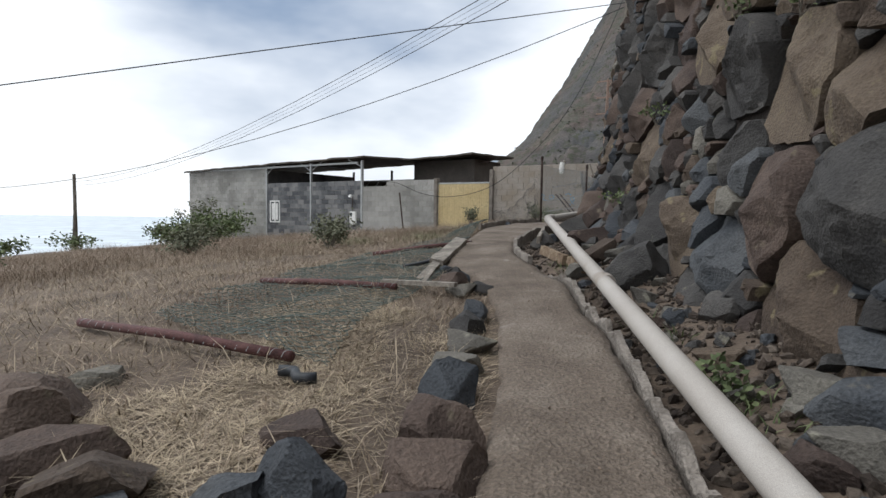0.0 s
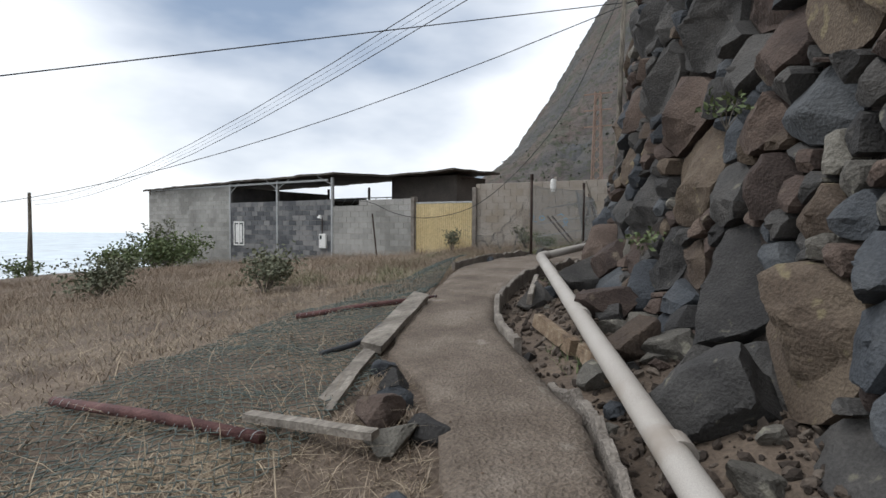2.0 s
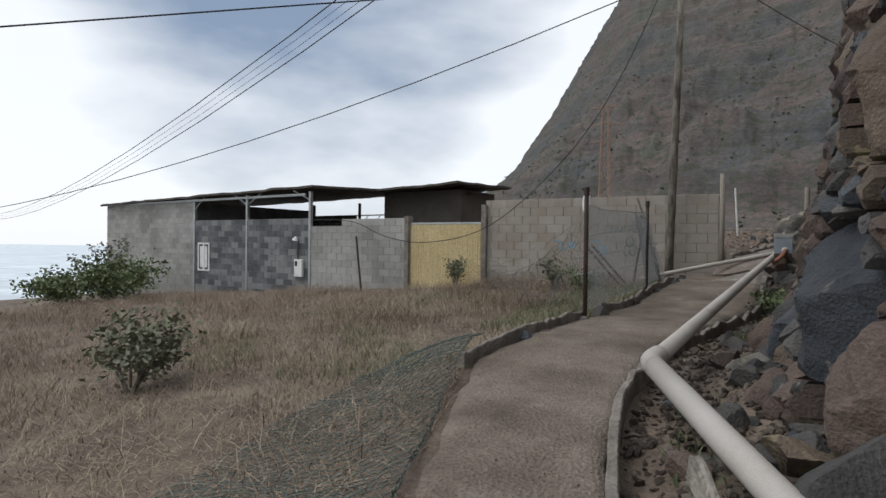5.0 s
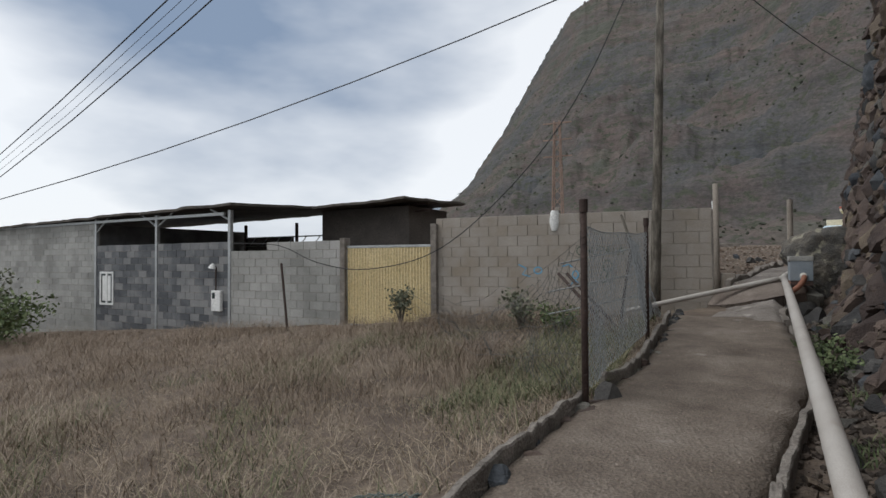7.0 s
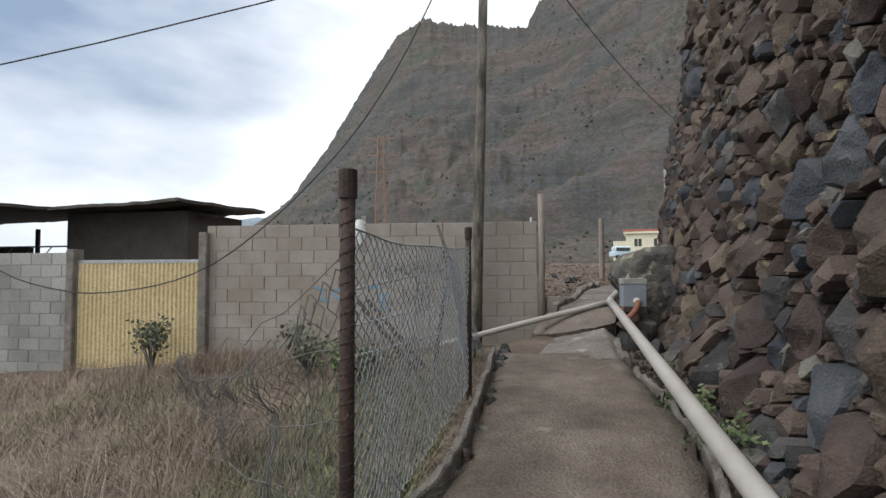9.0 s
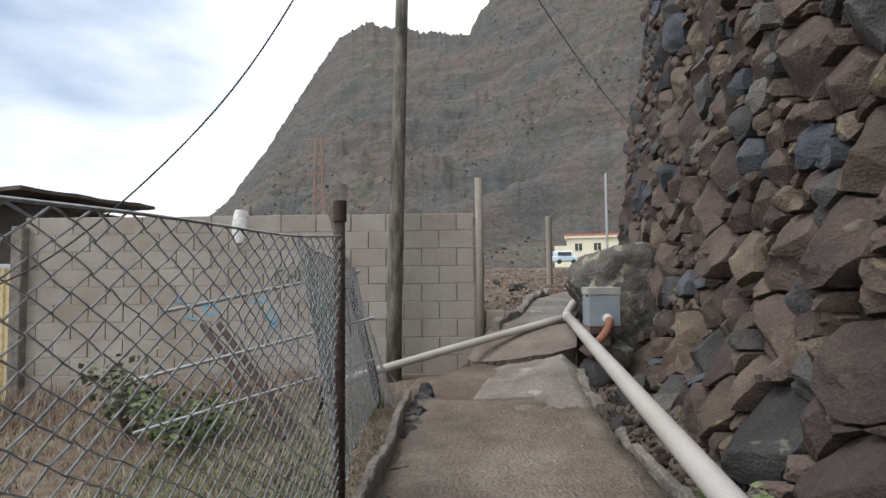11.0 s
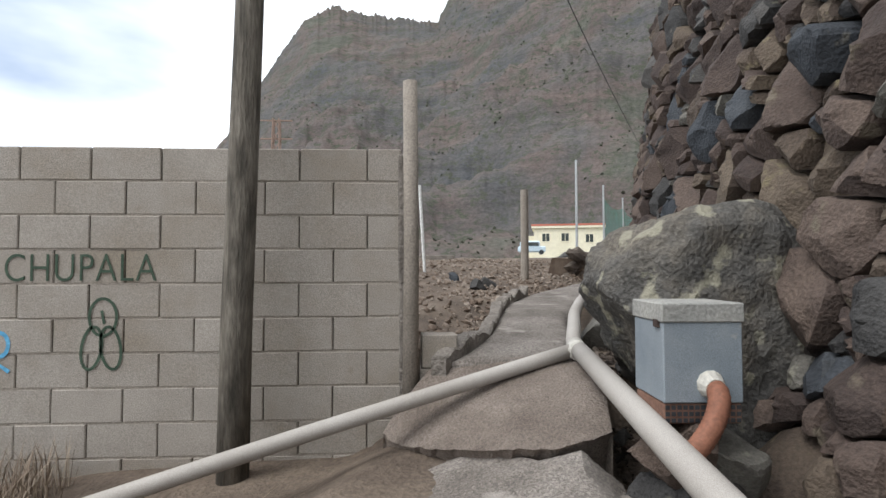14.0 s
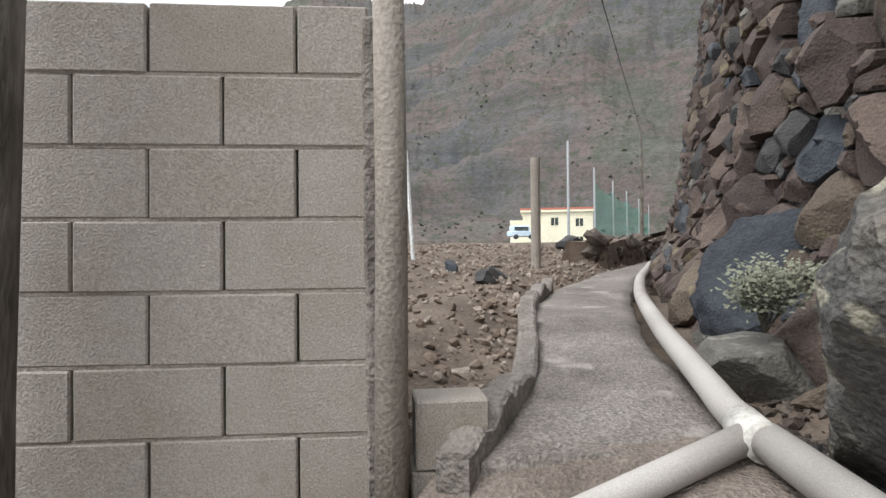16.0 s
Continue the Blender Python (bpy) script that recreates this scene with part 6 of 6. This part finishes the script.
bush(-0.98, 23.86, 0.27, 0.3, 2600, 0.03, M["lichen"], "pale grey-green succulent cushion beside a boulder", 50, 14, z=1.95)

# ---- beyond: lane, house, court, pylon, mountain ----
for x, y, h, r in ((-0.55, 30.6, 1.95, 0.085), (-2.7, 30.0, 1.75, 0.032)):
    g = ground_z(x, y)
    tagged(link("lane_post", tube([(x, y, g - 0.3), (x - (0.12 if r < 0.06 else 0), y, g + h)], r, 12), M["mortar"] if r > 0.06 else M["white"]), "plain upright post beside the lane" if r > 0.06 else "thin leaning white pole in the rubble", "post")
bm = box((-14, 46, 0), (-1, 46.4, 3.0), 0.02)
tagged(link("wall_far", bm, M["kerb"]), "low grey wall beyond the rubble plot", "wall", kind="structure")
rub = [(x, y, r) for x, y, r in ((2.2, 37.5, 0.32), (3.2, 41, 0.4), (-2.2, 28.6, 0.16), (-1.6, 28.9, 0.18), (-1.9, 27.6, 0.15))]
for x, y, r in rub:
    rock(x, y, r, "large weathered rock beside the lane", "rocks beside the lane", 0.35)
bm = bmesh.new()
rows = []
for k in range(30):
    t = k / 29
    y = 31.5 + 24 * t
    x = lerp(y, LEFT) - 0.4
    z = path_z(y)
    rows.append([bm.verts.new((x + dx + 0.15 * noise.noise((y, dx, 1)), y, z + dz + 0.12 * noise.noise((y * 1.3, dz, 2)))) for dx, dz in ((0.1, -0.3), (0.0, 0.5), (-0.7, 0.55), (-0.9, -0.3))])
for a, b in zip(rows, rows[1:]):
    for k in range(3):
        bm.faces.new((a[k], b[k], b[k + 1], a[k + 1]))
bm.faces.new(rows[0])
bm.faces.new(rows[-1])
bmesh.ops.recalc_face_normals(bm, faces=bm.faces)
tagged(link("wall_lane", bm, M["rubble"]), "low mossy stone wall along the lane", "wall", kind="structure")

pl = []
for k in range(900):
    y = rng.uniform(31.3, 55.5)
    pl.append((lerp(y, LEFT) - 0.38 + rng.uniform(-0.7, 0.06), y, path_z(y) + rng.uniform(0.0, 0.55)))
stones_stuff("bank_stones", "dark mossy stones of the lane's low bank", pl, 0.05, 0.24, M["ditch"])

house = tagged(empty("house", pose(17.2, 112, 3.6, 0, 0, -14)), "cream two-storey house with a red roof edge", "house")
part("wall", box((0, 0, -1.5), (11.4, 9, 5.6), 0.03), M["house"], house)
part("annex", box((-2.2, 1, -1.5), (0, 8, 4.4), 0.03), M["house"], house)
part("roof", box((-0.4, -0.4, 5.6), (11.8, 9.4, 6.0), 0.02), M["house"], house)
part("roof_edge", box((-0.45, -0.45, 6.0), (11.85, 9.45, 6.3), 0.02), M["red"], house, "red tiled roof edge")
for x, z in ((1.4, 3.4), (4.6, 3.4), (8.6, 3.2), (8.6, 0.2)):
    w = empty("window")
    w.parent = house
    w.matrix_local = pose(x, 0, z)
    part("pane", box((0, -0.03, 0), (1.2, 0.05, 1.3)), M["window"], w)
    for lo, hi in (((-0.08, -0.08, -0.08), (1.28, 0.0, 0)), ((-0.08, -0.08, 1.3), (1.28, 0.0, 1.38)), ((-0.08, -0.08, 0), (0, 0, 1.3)), ((1.2, -0.08, 0), (1.28, 0, 1.3)), ((0.56, -0.08, 0), (0.64, 0, 1.3))):
        part("frame", box(lo, hi), M["house"], w)
car = tagged(empty("van", pose(13.4, 96, 4.3, 0, 0, 10)), "pale blue van parked beside the house", "van")
bm = box((-1.8, -0.9, 0.35), (1.8, 0.9, 1.2), 0.15)
add_box(bm, (-1.5, -0.85, 1.15), (1.0, 0.85, 1.95), 0.2)
part("body", bm, M["car"], car)
part("windscreen", box((-1.3, -0.88, 1.25), (0.7, -0.84, 1.75)), M["window"], car)
for x in (-1.1, 1.1):
    part("wheel", tube([(x, -0.95, 0.35), (x, -0.7, 0.35)], 0.34, 14), M["hose"], car)

COURT = [(15, 79.4), (24.3, 97.4), (32.5, 111.4), (41.1, 126.3), (50, 141), (59.8, 157.4)]
court = tagged(empty("court_fence", pose(0, 0, 4.3)), "green ball-stop netting on tall grey poles", "fence")
for x, y in COURT:
    part("pole", tube([(x, y, -3), (x, y, 10.2)], [0.17, 0.13], 8), M["steel"], court)
net = []
cx, cy = [p[0] for p in COURT], [p[1] for p in COURT]
at = lambda t: (float(np.interp(t * 5, range(6), cx)), float(np.interp(t * 5, range(6), cy)))
for j in range(24):
    net.append([Vector((*at(t), (j / 23) * (8.3 - 0.9 * abs(math.sin(t * 5 * math.pi))))) for t in np.linspace(0.2, 1, 60)])
for i in range(90):
    t = 0.2 + 0.8 * i / 89
    net.append([Vector((*at(t), z * (8.3 - 0.9 * abs(math.sin(t * 5 * math.pi))))) for z in np.linspace(0, 1, 4)])
w = wires("netting", net, 0.022, M["net"])
w.parent = court
wp = tagged(empty("lane_pole", pose(15.4, 62, 2)), "wooden utility pole at the lane's far end", "pole")
part("shaft", tube([(0, 0, -1), (0, 0, 9.9)], [0.16, 0.11], 8), M["wood_pole"], wp)

pyl = tagged(empty("lattice_pylon", pose(-29.5, 124, 6)), "rusty lattice steel pylon before the mountain", "pylon")
legs = [(-1, -1), (1, -1), (1, 1), (-1, 1)]
wd = lambda z: 1.15 - 0.6 * z / 27
for sx, sy in legs:
    part("leg", tube([(sx * wd(0), sy * wd(0), -2), (sx * wd(27), sy * wd(27), 25)], 0.14, 5), M["pylon"], pyl)
for k in range(11):
    z0, z1 = k * 2.25, k * 2.25 + 2.25
    for (ax, ay), (bx, by) in zip(legs, legs[1:] + legs[:1]):
        part("lattice_bar", tube([(ax * wd(z0), ay * wd(z0), z0), (bx * wd(z1), by * wd(z1), z1)], 0.085, 4), M["pylon"], pyl)
for z in (17.5, 21, 24.5):
    part("cross_arm", box((-3.0, -0.1, z), (3.0, 0.1, z + 0.25)), M["pylon"], pyl)

SILHOUETTE = [(-60, 1.0), (-40, 1.2), (-30, 2.4), (-27, 3.9), (-24, 6.2), (-22.3, 7.0), (-21.4, 9.0), (-18.4, 13.2), (-15.5, 17.9), (-12.9, 21.6), (-11.4, 23.6), (-8.6, 25.2), (-5, 24.6), (2.2, 24.7), (3.6, 26.8), (8, 31), (16, 36), (30, 40), (60, 38), (100, 25)]
MX, MY = -3.0, 14.0


def mountain_at(a, t):
    """The mountainside at bearing a, from its foot (t = 0) to its skyline (t = 1)."""
    sharp = math.tan(radians(lerp(a, SILHOUETTE)))
    soft_el = sum(math.tan(radians(lerp(a + q, SILHOUETTE))) for q in (-6, -4.5, -3, -1.5, 0, 1.5, 3, 4.5, 6)) / 9
    r = 190 + 480 * t
    k = smooth((t - 0.55) / 0.45)
    el = soft_el * (1 - k) + sharp * k
    top = 670 * el
    x, y = MX + math.sin(radians(a)) * r, MY + math.cos(radians(a)) * r
    rough = noise.fractal((x * 0.009, y * 0.009, 0.5), 0.8, 2.1, 7) * 30 + noise.fractal((x * 0.05, y * 0.05, 2.5), 0.8, 2.1, 4) * 7
    ledge = 0.017 * math.sin(t * 62 + 3 * noise.noise((x * 0.012, y * 0.012, 7)) + 1.2 * noise.noise((x * 0.05, y * 0.05, 3)))
    z = top * min(1.0, max(0, t ** 1.18 + ledge * (1 - t))) + rough * min(1, t * 4) * (1 - t * 0.7) * min(1, el * 4)
    z += top * (0.012 * noise.noise((a * 1.3, 1, 1)) + (0.014 * noise.noise((a * 4.1, 3, 1)) + 0.01 * noise.noise((a * 9.7, 5, 1))) * t ** 9) * t
    return Vector((x, y, z + 1.0))


th = np.concatenate([np.linspace(-34, 30, 480), np.linspace(31, 100, 70)])
NR = 130
V, F = [mountain_at(a, j / (NR - 1)) for a in th for j in range(NR)], []
for i in range(len(th) - 1):
    for j in range(NR - 1):
        F.append((i * NR + j, i * NR + j + 1, (i + 1) * NR + j + 1, (i + 1) * NR + j))
me = bpy.data.meshes.new("mountain")
me.from_pydata(V, [], F)
me.materials.append(M["mountain"])
me.shade_smooth()
tagged(new("mountain", me), "steep brown volcanic mountainside with sparse scrub", "mountain", kind="structure")

# scrub over the slope
r2 = random.Random(77)
spots = []
while len(spots) < 5200:
    a, t = r2.uniform(-25, 24), r2.random() ** 0.8
    v = mountain_at(a, t)
    if noise.noise((v.x * 0.013, v.y * 0.013, 3)) + 0.5 * (0.5 - t) + r2.uniform(-0.3, 0.3) > 0.05:
        spots.append(tuple(v))
stones_stuff("mountain_scrub", "dark olive scrub scattered over the mountainside", spots, 0.2, 1.0, M["scrub"], 0.8)
# lone palm on the low shoulder of the ridge
foot = mountain_at(-23.2, 1.0)
palm = tagged(empty("palm_tree", pose(*foot)), "lone small palm on the ridge against the sky", "tree")
part("trunk", tube([(0, 0, -1), (0.3, 0, 3), (0.2, 0, 6)], [0.4, 0.3, 0.3], 6), M["wood_pole"], palm)
bm = bmesh.new()
for k in range(18):
    a, up = k * 0.7 * math.pi / 3 + 0.3 * r2.random(), r2.uniform(-0.2, 0.9)
    d = Vector((math.cos(a), math.sin(a), 0))
    mid, tip = Vector((0.2, 0, 6)) + d * 1.5 + Vector((0, 0, 0.6 + up)), Vector((0.2, 0, 6)) + d * 3.0 + Vector((0, 0, up - 1.0))
    w = d.cross(Vector((0, 0, 1))) * 0.35
    v = [bm.verts.new(c) for c in (Vector((0.2, 0, 6)), mid + w, tip, mid - w)]
    bm.faces.new(v)
part("crown", bm, M["scrub"], palm)

# far ridge under the cloud, beyond the shed; its pale colour includes distance haze
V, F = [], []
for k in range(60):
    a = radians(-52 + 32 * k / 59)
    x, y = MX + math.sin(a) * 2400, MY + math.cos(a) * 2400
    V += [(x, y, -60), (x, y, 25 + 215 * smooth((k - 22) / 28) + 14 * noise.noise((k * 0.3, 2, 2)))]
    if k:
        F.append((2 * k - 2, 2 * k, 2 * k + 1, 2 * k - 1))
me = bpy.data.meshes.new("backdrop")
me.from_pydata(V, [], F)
me.materials.append(M["hazed_hill"])
tagged(new("backdrop", me), "far ridge under low cloud, haze put into its pale blue-grey colour", "hill", kind="structure")

# small near things in the straw
hs = [(-1.45, 2.66), (-1.36, 2.7), (-1.28, 2.64), (-1.18, 2.7)]
tagged(link("black_hose", tube(spline([(x, y, ground_z(x, y) + 0.05) for x, y in hs], 0.05), 0.035, 10), M["hose"], True), "short piece of crushed black hose on straw", "hose")
hs = [(-3.3, 6.7), (-3.2, 7.2), (-3.35, 7.7)]
tagged(link("black_hose", tube(spline([(x, y, ground_z(x, y) + 0.06) for x, y in hs], 0.05), 0.03, 8), M["hose"], True), "bent black rubber hose under the fallen mesh", "hose")
